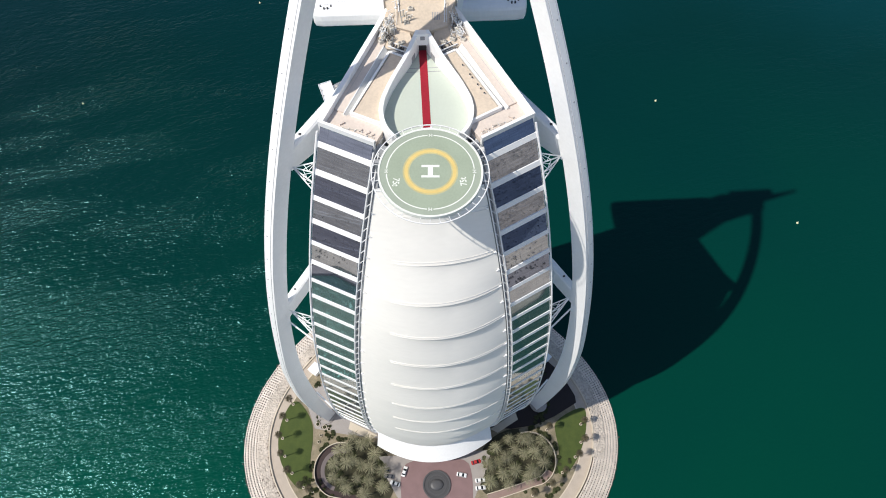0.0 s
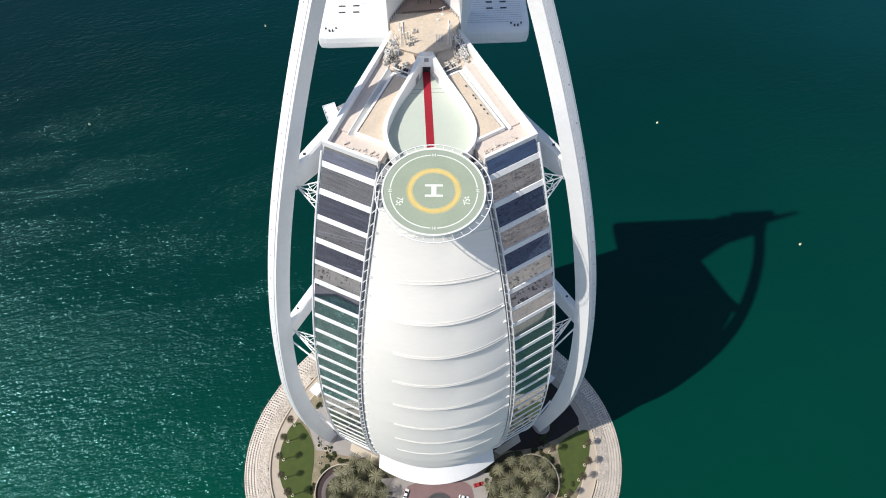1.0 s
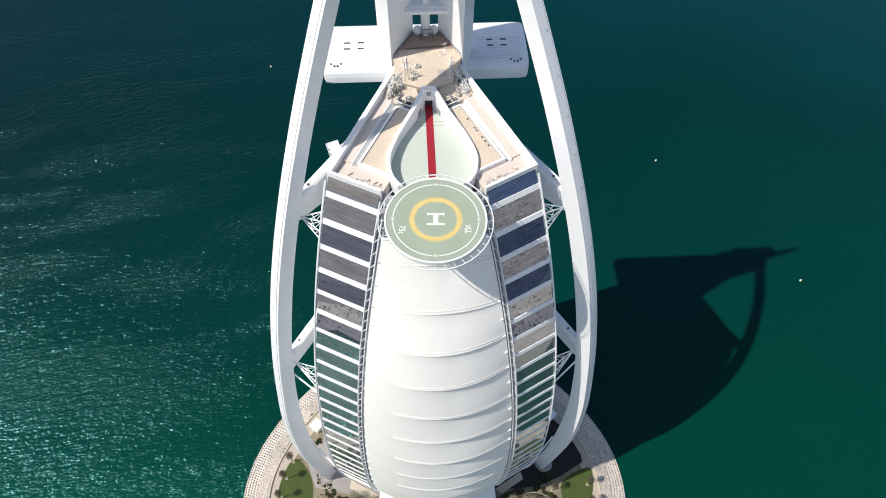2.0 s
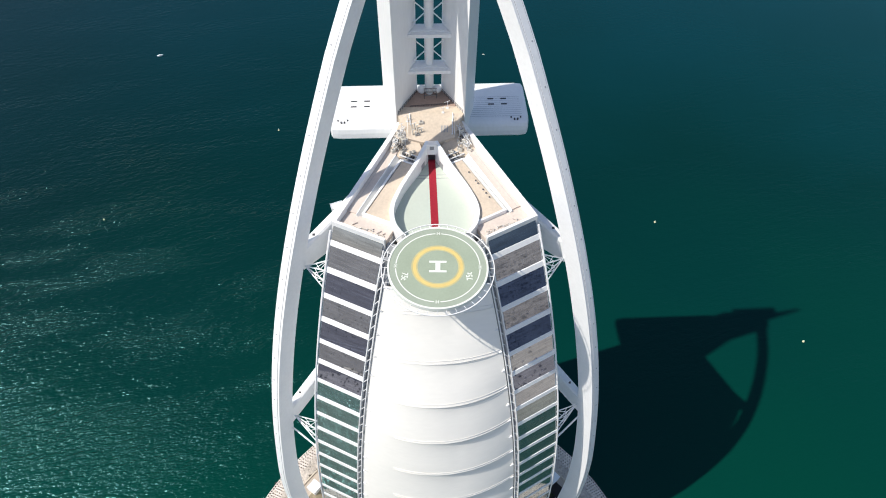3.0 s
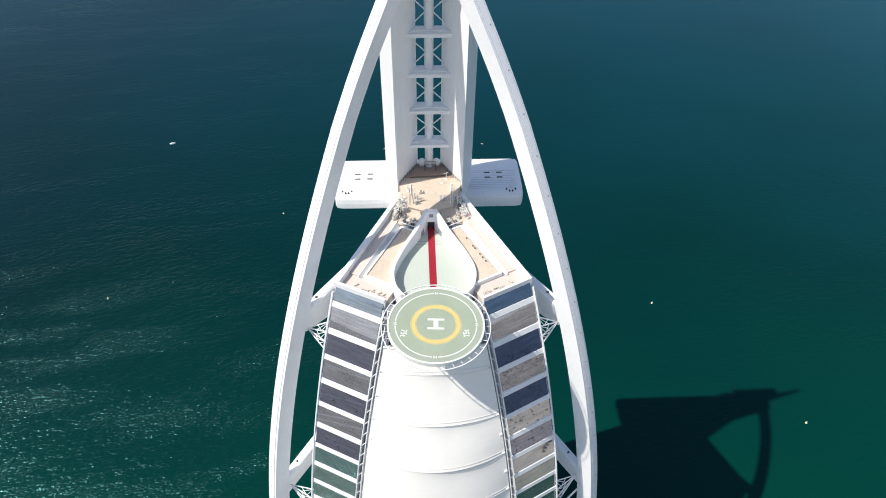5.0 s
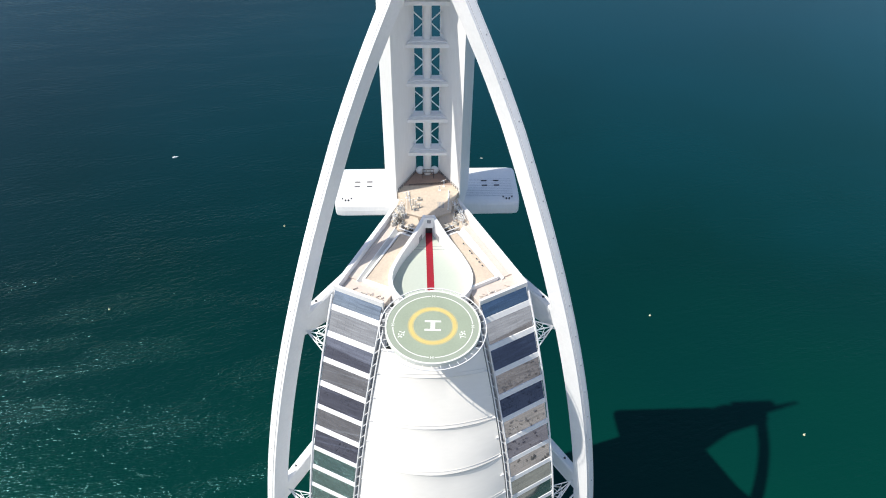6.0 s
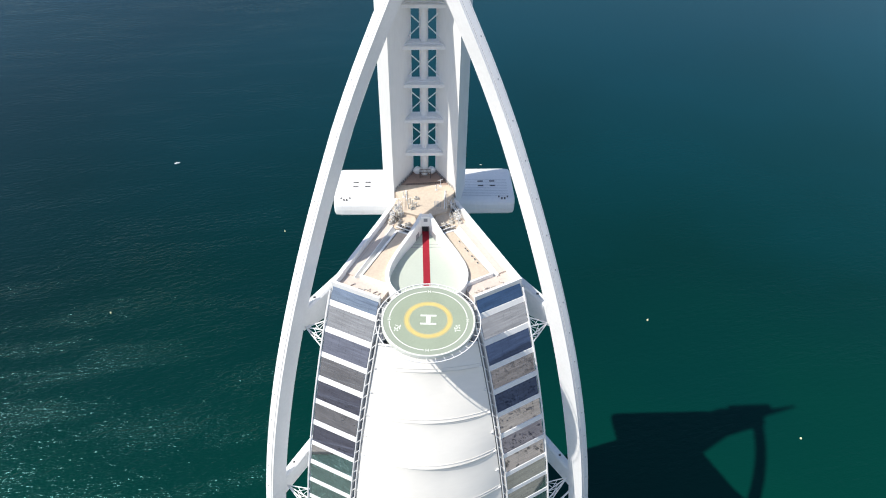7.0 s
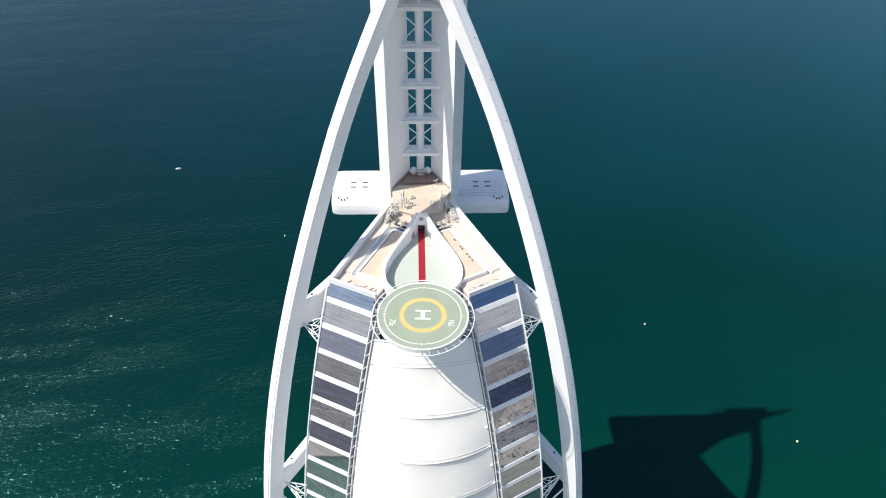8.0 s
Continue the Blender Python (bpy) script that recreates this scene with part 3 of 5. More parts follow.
# ladder frames beside the sail
for sg in (-1, 1):
    frame_thing = thing("ladder_frame", "white steel ladder frame beside the sail", "frame", "ladder frames beside the sail")
    zs = [12 + 3.525 * i for i in range(56)]
    for v, o in ((-THICK - 0.15, 0.25), (-THICK - 1.3, -0.1)):
        bm = bmesh.new()
        pipe(bm, [wing(sg, bow(z) + o, v, z) for z in zs], 0.17)
        part("rail", bm, STEEL, frame_thing)
    for i, z in enumerate(zs[:-1]):
        bm = bmesh.new()
        rod(bm, wing(sg, bow(z) + 0.2, -THICK - 0.15, z), wing(sg, bow(z + 1.4) - 0.1, -THICK - 1.3, z + 1.4), 0.12, 5)
        part("rung", bm, STEEL, frame_thing)
    # grey sheet added for the shadowed gap between ladder and sail
    bm = bmesh.new()
    loft(bm, [[wing(sg, bow(z) - 1.6, -THICK, z), wing(sg, bow(z) - 1.6, -THICK - 2.4, z), wing(sg, bow(z) - 2.6, -THICK - 2.4, z), wing(sg, bow(z) - 2.6, -THICK, z)] for z in zs])
    part("shade_backing", bm, RECESS, frame_thing)

# ---- legs ----
LEGW = 3.0
for sg in (-1, 1):
    leg = thing("exoskeleton_leg", "white curved steel exoskeleton leg bowing out beside the wing", "steel leg", "exoskeleton legs")
    zs = [4 + 4.7 * i for i in range(61)]
    bm = bmesh.new()
    loft(bm, [[leg_point(sg, leg_back(z), 0, z), leg_point(sg, leg_front(z), 0, z), leg_point(sg, leg_front(z), LEGW, z), leg_point(sg, leg_back(z), LEGW, z)] for z in zs])
    part("box_girder", bm, LEG, leg)
    bm = bmesh.new()
    loft(bm, [[leg_point(sg, leg_front(z) + o, k, z) for o, k in ((-0.4, 0.75), (0.10, 0.75), (0.10, LEGW - 0.45), (-0.4, LEGW - 0.45))] for z in zs])
    part("cover_plate", bm, LEG, leg)
    for k in (0.72, LEGW - 0.42):
        bm = bmesh.new()
        loft(bm, [[leg_point(sg, leg_front(z) + o, k + e, z) for o, e in ((-0.1, -0.05), (0.04, -0.05), (0.04, 0.05), (-0.1, 0.05))] for z in zs])
        part("seam", bm, JOINT, leg)
    for z in range(30, 275, 9):
        b = leg_front(z)
        sl = leg_front(z + 0.3) - b
        bm = bmesh.new()
        beam(bm, leg_point(sg, b + 0.11, 1.9, z), leg_point(sg, b + 0.11 + sl, 1.9, z + 0.3), 0.34, 0.08, (LN.x * sg, LN.y, 0))
        part("hatch", bm, JOINT, leg)
    # diagonal braces along the wing
    for u0, t0, b0, u1, t1, b1 in ((8.5, 197.0, 190.4, -17.0, 199.0, 185.0), (28.5, 135.4, 128.3, 0.0, 142.0, 134.0)):
        bm = bmesh.new()
        rings = []
        for u, t, b in ((u0, t0, b0), (u1, t1, b1)):
            o = 0.5
            rings.append([leg_point(sg, u, o, b), leg_point(sg, u, o, t - 0.5), leg_point(sg, u, o + 0.5, t), leg_point(sg, u, o + 2.1, t), leg_point(sg, u, o + 2.6, t - 0.5), leg_point(sg, u, o + 2.6, b)])
        loft(bm, rings)
        brace = part("brace", bm, LEG, leg)
        f = 0.26
        bm = bmesh.new()
        c = leg_point(sg, u0 + (u1 - u0) * f, 1.8, t0 + (t1 - t0) * f)
        rod(bm, c - Vector((0, 0, 0.3)), c + Vector((0, 0, 0.06)), 0.5, 4)
        part("access_hole", bm, DARK, brace)
    # lattice trusses to the wing's front edge
    for ut, zt, feet in ((8.0, 191.6, ((197.0, -1.6), (194.6, -0.9), (192.0, -0.6), (190.2, -0.4))), (26.6, 132.0, ((140.0, -1.5), (136.5, -0.8), (133.0, -0.6), (130.5, -0.4)))):
        tip = leg_point(sg, ut, 0.3, zt)
        ends = [wing(sg, bow(z) + du, 0.15, z) for z, du in feet]
        for q in ends:
            bm = bmesh.new()
            rod(bm, tip, q, 0.19, 6)
            part("truss_chord", bm, STEEL, leg)
        for q0, q1 in zip(ends, ends[1:]):
            for f0, f1 in ((0.45, 0.7), (0.95, 0.7), (0.95, 0.45)):
                bm = bmesh.new()
                rod(bm, tip.lerp(q0, f0), tip.lerp(q1, f1), 0.1, 5)
                part("truss_web", bm, STEEL, leg)
    bm = bmesh.new()
    rod(bm, leg_point(sg, 28.8, 0.3, 126.6), wing(sg, bow(128) - 0.2, 0.1, 128), 0.32, 6)
    part("tie_rod", bm, STEEL, leg)
    bm = bmesh.new()
    rod(bm, leg_point(sg, 33.6, 0.3, 52), wing(sg, bow(48) - 0.2, 0.1, 48), 0.4, 6)
    part("tie_rod", bm, STEEL, leg)

# ---- mast ----
bm = bmesh.new()
prism(bm, [(-9.1, 49.6), (9.1, 49.6), (12.7, 61.4), (-12.7, 61.4)], 4, 204.6)
part("core", bm, WHITE, tower, "white concrete core behind the wings")
mast = thing("mast", "white twin-fin mast rising behind the roof", "mast")
for sg in (-1, 1):
    bm = bmesh.new()
    prism(bm, [(sg * x, y) for x, y in ((9.2, 49.5), (5.6, 56), (3.4, 60), (12.8, 61.5))], 204.6, 276)
    part("fin", bm, WHITE, mast)
levels = [223.1 + 11.0 * k for k in range(-1, 5)]
for z in levels:
    if z > 220:
        arc = [(5.5 * math.sin(radians(a)), 56.1 + 1.5 * math.cos(radians(a))) for a in range(-90, 91, 10)]
        bm = bmesh.new()
        loft(bm, [[(x, y, z - 0.7), (x, y, z), (x * 0.62, 60, z), (x * 0.62, 60, z - 0.7)] for x, y in arc])
        platform = part("platform", bm, WHITE, mast)
        bm = bmesh.new()
        prism(bm, [(-3.4, 60), (-5.6, 56.0), (5.6, 56.0), (3.4, 60)], z - 1.3, z - 0.35)
        part("ledge", bm, WHITE, platform)
    z0 = max(z, 213.4)
    for x0, x1 in ((-5.0, -3.35), (-1.2, 1.2), (3.35, 5.0)):
        bm = bmesh.new()
        box(bm, (x0, 59.8, z0), (x1, 61.2, z + 10.5))
        part("mullion_wall", bm, WHITE, mast)
    for x0, x1 in ((-3.35, -1.2), (1.2, 3.35)):
        bm = bmesh.new()
        box(bm, (x0, 59.8, z + 8.2), (x1, 61.1, z + 10.5))
        part("lintel", bm, WHITE, mast)
    bm = bmesh.new()
    rod(bm, (0, 59.0, z0), (0, 59.0, z + 10.5), 1.0, 20)
    part("column", bm, WHITE, mast, smooth=False)
    if z > 220:
        for sx in (-1, 1):
            for a, b in (((0.9, z + 4.2), (5.2, z + 0.05)), ((0.9, z + 4.6), (3.6, z + 7.2))):
                bm = bmesh.new()
                rod(bm, (sx * a[0], 58.9, a[1]), (sx * b[0], 58.7, b[1]), 0.17, 6)
                part("brace_rod", bm, STEEL, mast)
bm = bmesh.new()
loft(bm, [[(x * s, 56 + y * s, z) for x, y in ((-6, -5), (6, -5), (6, 8), (-6, 8))] for z, s in ((272, 1.0), (298, 0.4))])
part("mast_head", bm, WHITE, mast)
bm = bmesh.new()
rod(bm, (0, 54, 288), (0, 52.5, 322), 2.2, 12, 0.8)
part("spire", bm, WHITE, mast)

# ---- restaurant ----
rest = thing("sky_restaurant", "white wing-shaped restaurant slab crossing behind the mast", "restaurant")
bm = bmesh.new()
sec = []
for x in (-28.3, -27.8, -26.0, -10, 10, 26.0, 27.8, 28.3):
    q = 1.0 if abs(x) < 27 else (0.97 if abs(x) < 28.1 else 0.88)
    r = []
    for t in range(24):
        a = 2 * math.pi * t / 24
        c, s = math.cos(a), math.sin(a)
        r.append((x, 64.3 + 9.6 * q * math.copysign(abs(c) ** 0.35, c), 202.6 + 3.2 * q * math.copysign(abs(s) ** 0.55, s)))
    sec.append(r)
loft(bm, sec)
part("slab", bm, WHITE, rest)
for sx in (-1, 1):
    for x in (18.0, 21.8):
        for y in (62.6, 65.0):
            bm = bmesh.new()
            box(bm, (sx * x - 0.85, y - 0.2, 205.7), (sx * x + 0.85, y + 0.2, 205.95))
            part("vent_slot", bm, DARK, rest)
    for k in range(11):
        bm = bmesh.new()
        beam(bm, (sx * 11.5, 57.4 + 0.85 * k, 205.80), (sx * 26.5, 57.4 + 0.85 * k, 205.80), 0.05, 0.03)
        part("panel_seam", bm, JOINT, rest)
    for x, y in ((23.3, 56.9), (24.2, 56.2), (25.1, 56.2), (26.0, 56.9)):
        bm = bmesh.new()
        box(bm, (sx * x - 0.19, y - 0.19, 205.0), (sx * x + 0.19, y + 0.19, 205.9))
        part("vent_cap", bm, DARK, rest)

# ---- helipad ----
PZ = 212.0
pad = thing("helipad", "round green helipad with yellow ring on a white rim", "helipad", at=(0, 0, PZ))
pad.rotation_euler = (0, 0, radians(-3))
bm = bmesh.new()
disc(bm, 10.95, -0.9, 0.0)
part("deck", bm, PADEDGE, pad)
bm = bmesh.new()
disc(bm, 9.6, 0.0, 0.01)
part("deck_paint", bm, PAD, pad)
bm = bmesh.new()
ring(bm, 10.95, 11.35, -1.0, 0.12)
part("rim", bm, PAINT, pad)
for a in (-86, 4, 94, 184):
    bm = bmesh.new()
    ring(bm, 9.33, 9.58, 0.0, 0.02, 40, a, a + 82)
    part("white_arc", bm, PAINT, pad)
bm = bmesh.new()
ring(bm, 4.88, 5.62, 0.0, 0.025)
yellow = part("yellow_ring", bm, YELLOW, pad)
# paler bands soften the ring's inner and outer edges
for r0, r1 in ((4.55, 4.88), (5.62, 5.98)):
    bm = bmesh.new()
    ring(bm, r0, r1, 0.0, 0.02)
    part("soft_edge", bm, PALEYELLOW, yellow, "paler yellow band at the ring's edge")
bm = bmesh.new()
box(bm, (-1.95, 1.05, 0.01), (1.95, 1.6, 0.03))
box(bm, (-1.95, -1.6, 0.01), (1.95, -1.05, 0.03))
box(bm, (-0.55, -1.05, 0.01), (0.55, 1.05, 0.03))
part("letter", bm, PAINT, pad)


def lettering(text, size, mat, parent, m, name="lettering"):
    cu = bpy.data.curves.new("text", 'FONT')
    cu.body = text
    cu.size = size
    cu.align_x = 'CENTER'
    cu.align_y = 'CENTER'
    cu.extrude = 0.01
    cu.offset = 0.02
    tmp = new("text", cu)
    me = bpy.data.meshes.new_from_object(tmp.evaluated_get(bpy.context.evaluated_depsgraph_get()))
    bpy.data.objects.remove(tmp)
    me.materials.clear()
    me.materials.append(mat)
    ob = new(name, me)
    ob.parent = parent
    ob.matrix_basis = m
    return ob


lettering("75t", 1.6, PAINT, pad, pose(-7.4, -2.8, 0.03, 0, 0, -95) @ Matrix.Diagonal((1, 1.25, 1, 1)))
lettering("75t", 1.6, PAINT, pad, pose(7.1, -2.6, 0.03, 0, 0, 98) @ Matrix.Diagonal((1, 1.25, 1, 1)))
for a in (0, 90, 180, 270):
    m = Matrix.Rotation(radians(a), 4, 'Z')
    bm = bmesh.new()
    for x in (-0.28, 0.28):
        box(bm, (x - 0.1, 9.1, 0.01), (x + 0.1, 9.85, 0.03), m)
    box(bm, (-0.3, 9.38, 0.01), (0.3, 9.58, 0.03), m)
    part("edge_mark", bm, PAINT, pad)
bm = bmesh.new()
ring(bm, 12.6, 12.8, -0.6, -0.4)
part("net_rail", bm, STEEL, pad)
for i in range(36):
    t = 2 * math.pi * i / 36
    bm = bmesh.new()
    rod(bm, (11.3 * math.cos(t), 11.3 * math.sin(t), -0.7), (12.7 * math.cos(t), 12.7 * math.sin(t), -0.5), 0.07, 5)
    part("net_arm", bm, STEEL, pad)
bm = bmesh.new()
loft(bm, [[(r * math.cos(2 * math.pi * i / 48), y + r * math.sin(2 * math.pi * i / 48), z) for i in range(48)] for r, z, y in ((11.0, -0.9, 0), (6.0, -4.5, 4), (4.5, -7.0, 8))])
part("underside", bm, CONCRETE, pad)

# stairs from the terrace to the helipad
stair = thing("helipad_stair", "white steel stair from the terrace to the helipad", "stair")
for i in range(11):
    bm = bmesh.new()
    box(bm, (-1.0, 11.5 + 0.3 * i, 211.6 - 0.57 * i), (1.0, 11.85 + 0.3 * i, 211.7 - 0.57 * i))
    part("tread", bm, STEEL, stair)
for x in (-1.1, 1.1):
    bm = bmesh.new()
    beam(bm, (x, 11.4, 211.8), (x, 14.9, 205.4), 0.15, 0.4)
    part("stringer", bm, STEEL, stair)
    bm = bmesh.new()
    pipe(bm, [(x, 11.4, 212.9), (x, 13.0, 209.9), (x, 14.9, 206.5), (x, 16.2, 206.5)], 0.09)
    part("handrail", bm, STEEL, stair)
    for y in (14.9, 16.1):
        bm = bmesh.new()
        rod(bm, (x, y, 205.35), (x, y, 206.5), 0.06)
        part("baluster", bm, STEEL, stair)


# ---- roof plant ----
def plant_unit(m, w, d, h, mat, fans=1):
    u = thing("air_unit", "pale grey rooftop air unit with fan on the roof", "air unit", "rooftop air units")
    bm = bmesh.new()
    box(bm, (-w / 2, -d / 2, 0.15), (w / 2, d / 2, h))
    bmesh.ops.bevel(bm, geom=bm.edges[:], offset=0.05, segments=1, affect='EDGES')
    part("casing", bm, mat, u)
    for k in range(fans):
        x = (k + 0.5) / fans * w - w / 2
        bm = bmesh.new()
        rod(bm, (x, 0, h), (x, 0, h + 0.12), min(w / fans, d) * 0.38, 14)
        part("fan_cowl", bm, COWL, u)
    for x in (-w / 2 + 0.1, w / 2 - 0.1):
        bm = bmesh.new()
        box(bm, (x - 0.08, -d / 2, 0), (x + 0.08, d / 2, 0.15))
        part("skid", bm, STEEL, u)
    u.matrix_basis = m
    return u


def pipe_run(pts, r, label="pale insulated pipe run on the roof"):
    t = thing("pipe_run", label, "pipe", "rooftop pipes")
    bm = bmesh.new()
    pipe(bm, pts, r)
    part("pipe", bm, EQUIP, t)
    for p in pts[::2]:
        bm = bmesh.new()
        box(bm, (p[0] - 0.12, p[1] - 0.12, p[2] - 0.5), (p[0] + 0.12, p[1] + 0.12, p[2] - r * 0.6))
        part("bracket", bm, STEEL, t)


def rail(pts, h, label, name="railing", mat=STEEL):
    t = thing(name, label, "railing", "rooftop railings")
    for z in (h, h * 0.55):
        bm = bmesh.new()
        pipe(bm, [(p[0], p[1], p[2] + z) for p in pts], 0.05, 5)
        part("rail", bm, mat, t)
    for p in pts:
        bm = bmesh.new()
        rod(bm, p, (p[0], p[1], p[2] + h), 0.05, 5)
        part("post", bm, mat, t)


rng = random.Random(4)
for x, y, deck, a, w, d, h, n in (
        (-9.1, 43.4, lower, 30, 1.5, 1.1, 1.2, 2), (-9.6, 45.2, lower, 30, 1.0, 0.9, 1.0, 1), (-7.7, 42.2, lower, 55, 1.8, 0.8, 0.9, 1), (-10.2, 42.2, lower, 30, 1.2, 0.9, 1.1, 1),
        (-8.6, 46.8, lower, 28, 1.1, 1.1, 1.6, 1), (-2.6, 47.6, upper, 5, 1.3, 0.9, 0.8, 1), (-3.6, 44.6, upper, 0, 1.0, 0.8, 0.6, 1), (-5.2, 41.8, lower, 20, 1.8, 0.9, 0.8, 2),
        (-7.6, 44.6, lower, 30, 0.9, 1.6, 2.2, 1), (5.2, 41.9, lower, -20, 1.6, 0.9, 0.8, 2), (10.1, 42.2, lower, -30, 1.2, 0.9, 1.0, 1),
        (8.6, 44.6, lower, -30, 1.6, 1.0, 1.4, 2), (9.6, 44.0, lower, -28, 0.9, 0.9, 1.1, 1), (7.5, 42.4, lower, -28, 1.4, 0.8, 1.0, 2),
        (8.1, 46.8, lower, -28, 1.2, 1.0, 1.8, 1)):
    y -= 1.5 if deck is lower else 0.0
    plant_unit(pose(x, y, deck(y - d / 2), 0, 0, a), w, d, h, EQUIP, n)
# upright tanks on the upper deck
for x, y, r, h in ((-5.1, 44.9, 0.28, 1.9), (-4.4, 45.0, 0.3, 2.1), (-3.8, 44.6, 0.28, 1.9), (-4.9, 43.6, 0.3, 1.7), (-3.3, 43.9, 0.25, 1.6), (-2.6, 44.2, 0.26, 1.4), (-4.2, 43.2, 0.26, 1.5)):
    y += 1.0
    r *= 0.65
    UP = upper(y)
    t = thing("tank", "slim pale upright tank on the upper deck", "tank", "tanks on the upper deck")
    bm = bmesh.new()
    loft(bm, [[(x + q * math.cos(0.6283 * i), y + q * math.sin(0.6283 * i), z) for i in range(10)] for q, z in ((r, UP), (r, UP + h), (r * 0.5, UP + h + 0.2))])
    part("shell", bm, EQUIP, t)
    bm = bmesh.new()
    rod(bm, (x, y, UP + h + 0.1), (x + 0.5, y - 0.1, UP + h + 0.35), 0.07, 6)
    part("nozzle", bm, STEEL, t)
# pipework
for sg in (-1, 1):
    for k in range(9):
        x0, y0 = rng.uniform(6.9, 9.4), rng.uniform(41.4, 47.6)
        x0 = min(x0, 9.0 - (y0 - 44) * 0.4) if y0 > 44 else x0
        z = lower(y0) + rng.uniform(0.5, 1.4)
        a = rng.uniform(-0.3, 0.9)
        q = rng.uniform(1.0, 2.2)
        pipe_run([(sg * x0, y0, z), (sg * (x0 + 0.5 * q * math.sin(a)), y0 - 0.5 * q * math.cos(a), z), (sg * (x0 + q * math.sin(a)), y0 - q * math.cos(a), z)], rng.uniform(0.07, 0.13))
    for k in range(5):
        p = [wing(sg, -1.5 - 0.4 * (k % 3), -5.2 - 1.6 * k + d, 207.2) for d in (0, -0.8, -1.5)]
        pipe_run(p, 0.09)
    for v, w in ((-4.6, 1.3), (-9.4, 0.9), (-11.3, 1.2), (-12.6, 0.7)):
        p = wing(sg, -2.6, v, 206.75)
        plant_unit(pose(p.x, p.y, p.z, 0, 0, -27 * sg), w, 0.5, 0.45, PINK, 0)
    # louvred grille behind the terrace
    for k in range(9):
        g = thing("louvre", "dark louvre blade in the grille behind the terrace", "louvre", "louvres behind the terraces")
        bm = bmesh.new()
        p, q = wing(sg, -27.5 - 0.2 * (k % 2), -5.2 - 0.62 * k, 207.9), wing(sg, -28.6, -5.2 - 0.62 * k, 207.9)
        beam(bm, p, q, 0.32, 0.9)
        part("blade", bm, DARK if k % 3 else EQUIP, g)
    grille = thing("grille_frame", "pale steel frame of the grille behind the terrace", "grille", "grilles behind the terraces")
    for du in (-27.3, -28.8):
        bm = bmesh.new()
        beam(bm, wing(sg, du, -4.6, 208.4), wing(sg, du, -11.0, 208.4), 0.22, 0.3)
        part("bar", bm, STEEL, grille)
    bm = bmesh.new()
    prism(bm, [tuple(wing(sg, u, v, 0).xy) for u, v in ((-27.0, -4.6), (-27.0, -11.2), (-29.0, -11.2), (-29.0, -4.6))], 205, 207.5)
    part("pit", bm, RECESS, grille)
# long steel bars lying along the deck's edges
for x0, y0, x1, y1 in ((6.0, 49.9, 5.6, 44.2), (-5.6, 49.9, -5.5, 47.0)):
    t = thing("crane_rail", "long white steel rail laid along the deck's edge", "rail", "rails on the upper deck")
    bm = bmesh.new()
    beam(bm, (x0, y0, upper(y0) + 0.35), (x1, y1, upper(y1) + 0.35), 0.22, 0.3)
    part("bar", bm, STEEL, t)
    for f in (0.05, 0.35, 0.65, 0.95):
        x, y = x0 + (x1 - x0) * f, y0 + (y1 - y0) * f
        bm = bmesh.new()
        box(bm, (x - 0.2, y - 0.1, upper(y) - 0.05), (x + 0.2, y + 0.1, upper(y) + 0.25))
        part("foot", bm, STEEL, t)
UP = 213.4
# slotted hatch
hatch = thing("deck_grating", "dark slotted grating set in the deck", "grating")
for k in range(5):
    bm = bmesh.new()
    prism(bm, [(2.7 + 0.4 * k, 45.0), (2.9 + 0.4 * k, 45.0), (2.9 + 0.4 * k, 46.8), (2.7 + 0.4 * k, 46.8)], lambda x, y: upper(y) - 0.02, lambda x, y: upper(y) + 0.05)
    part("slot", bm, RECESS, hatch)
# low dark rail stands in for the shadow line across the deck
rail([(-5.4 + 0.72 * k, 52.9 + 0.06 * k, UP) for k in range(16)], 0.5, "thin dark rail drawing a railing's shadow across the upper deck", mat=DARK)
for sg in (-1, 1):
    rail([(sg * (8.6 - 0.56 * k), 50.2 + 0.98 * k, UP) for k in range(10)], 1.0, "thin dark railing along the mast's inner face", mat=DARK)
    rail([tuple(wing(sg, -29.6, -1.4 - 0.8 * k, lower(float(wing(sg, -29.6, -1.4 - 0.8 * k, 0).y)))) for k in range(5)], 1.1, "thin railing at the end of the terrace")
    rail([(sg * 6.2, 44.2 + 0.9 * k, upper(44.2 + 0.9 * k)) for k in range(6)], 1.0, "thin pale railing at the edge of the upper deck")
    # lattice boom resting on the plant
    boom = thing("lattice_boom", "thin steel lattice boom resting on the rooftop plant", "lattice boom", "lattice booms")
    p, q = Vector((sg * 7.2, 46.4, lower(46.4) + 1.6)), Vector((sg * 10.4, 41.2, lower(41.2) + 1.2))
    for o in (-0.35, 0.35):
        bm = bmesh.new()
        rod(bm, p + Vector((o, 0, 0)), q + Vector((o, 0, 0)), 0.07, 5)
        part("chord", bm, STEEL, boom)
    for k in range(10):
        a, b = p.lerp(q, k / 10), p.lerp(q, (k + 1) / 10)
        e = 0.35 if k % 2 else -0.35
        bm = bmesh.new()
        rod(bm, a + Vector((e, 0, 0)), b + Vector((-e, 0, 0)), 0.05, 5)
        part("web", bm, STEEL, boom)
    for c in (p.lerp(q, 0.1), p.lerp(q, 0.9)):
        bm = bmesh.new()
        rod(bm, (c.x, c.y, lower(c.y) - 0.05), c, 0.12, 6)
        part("leg", bm, STEEL, boom)
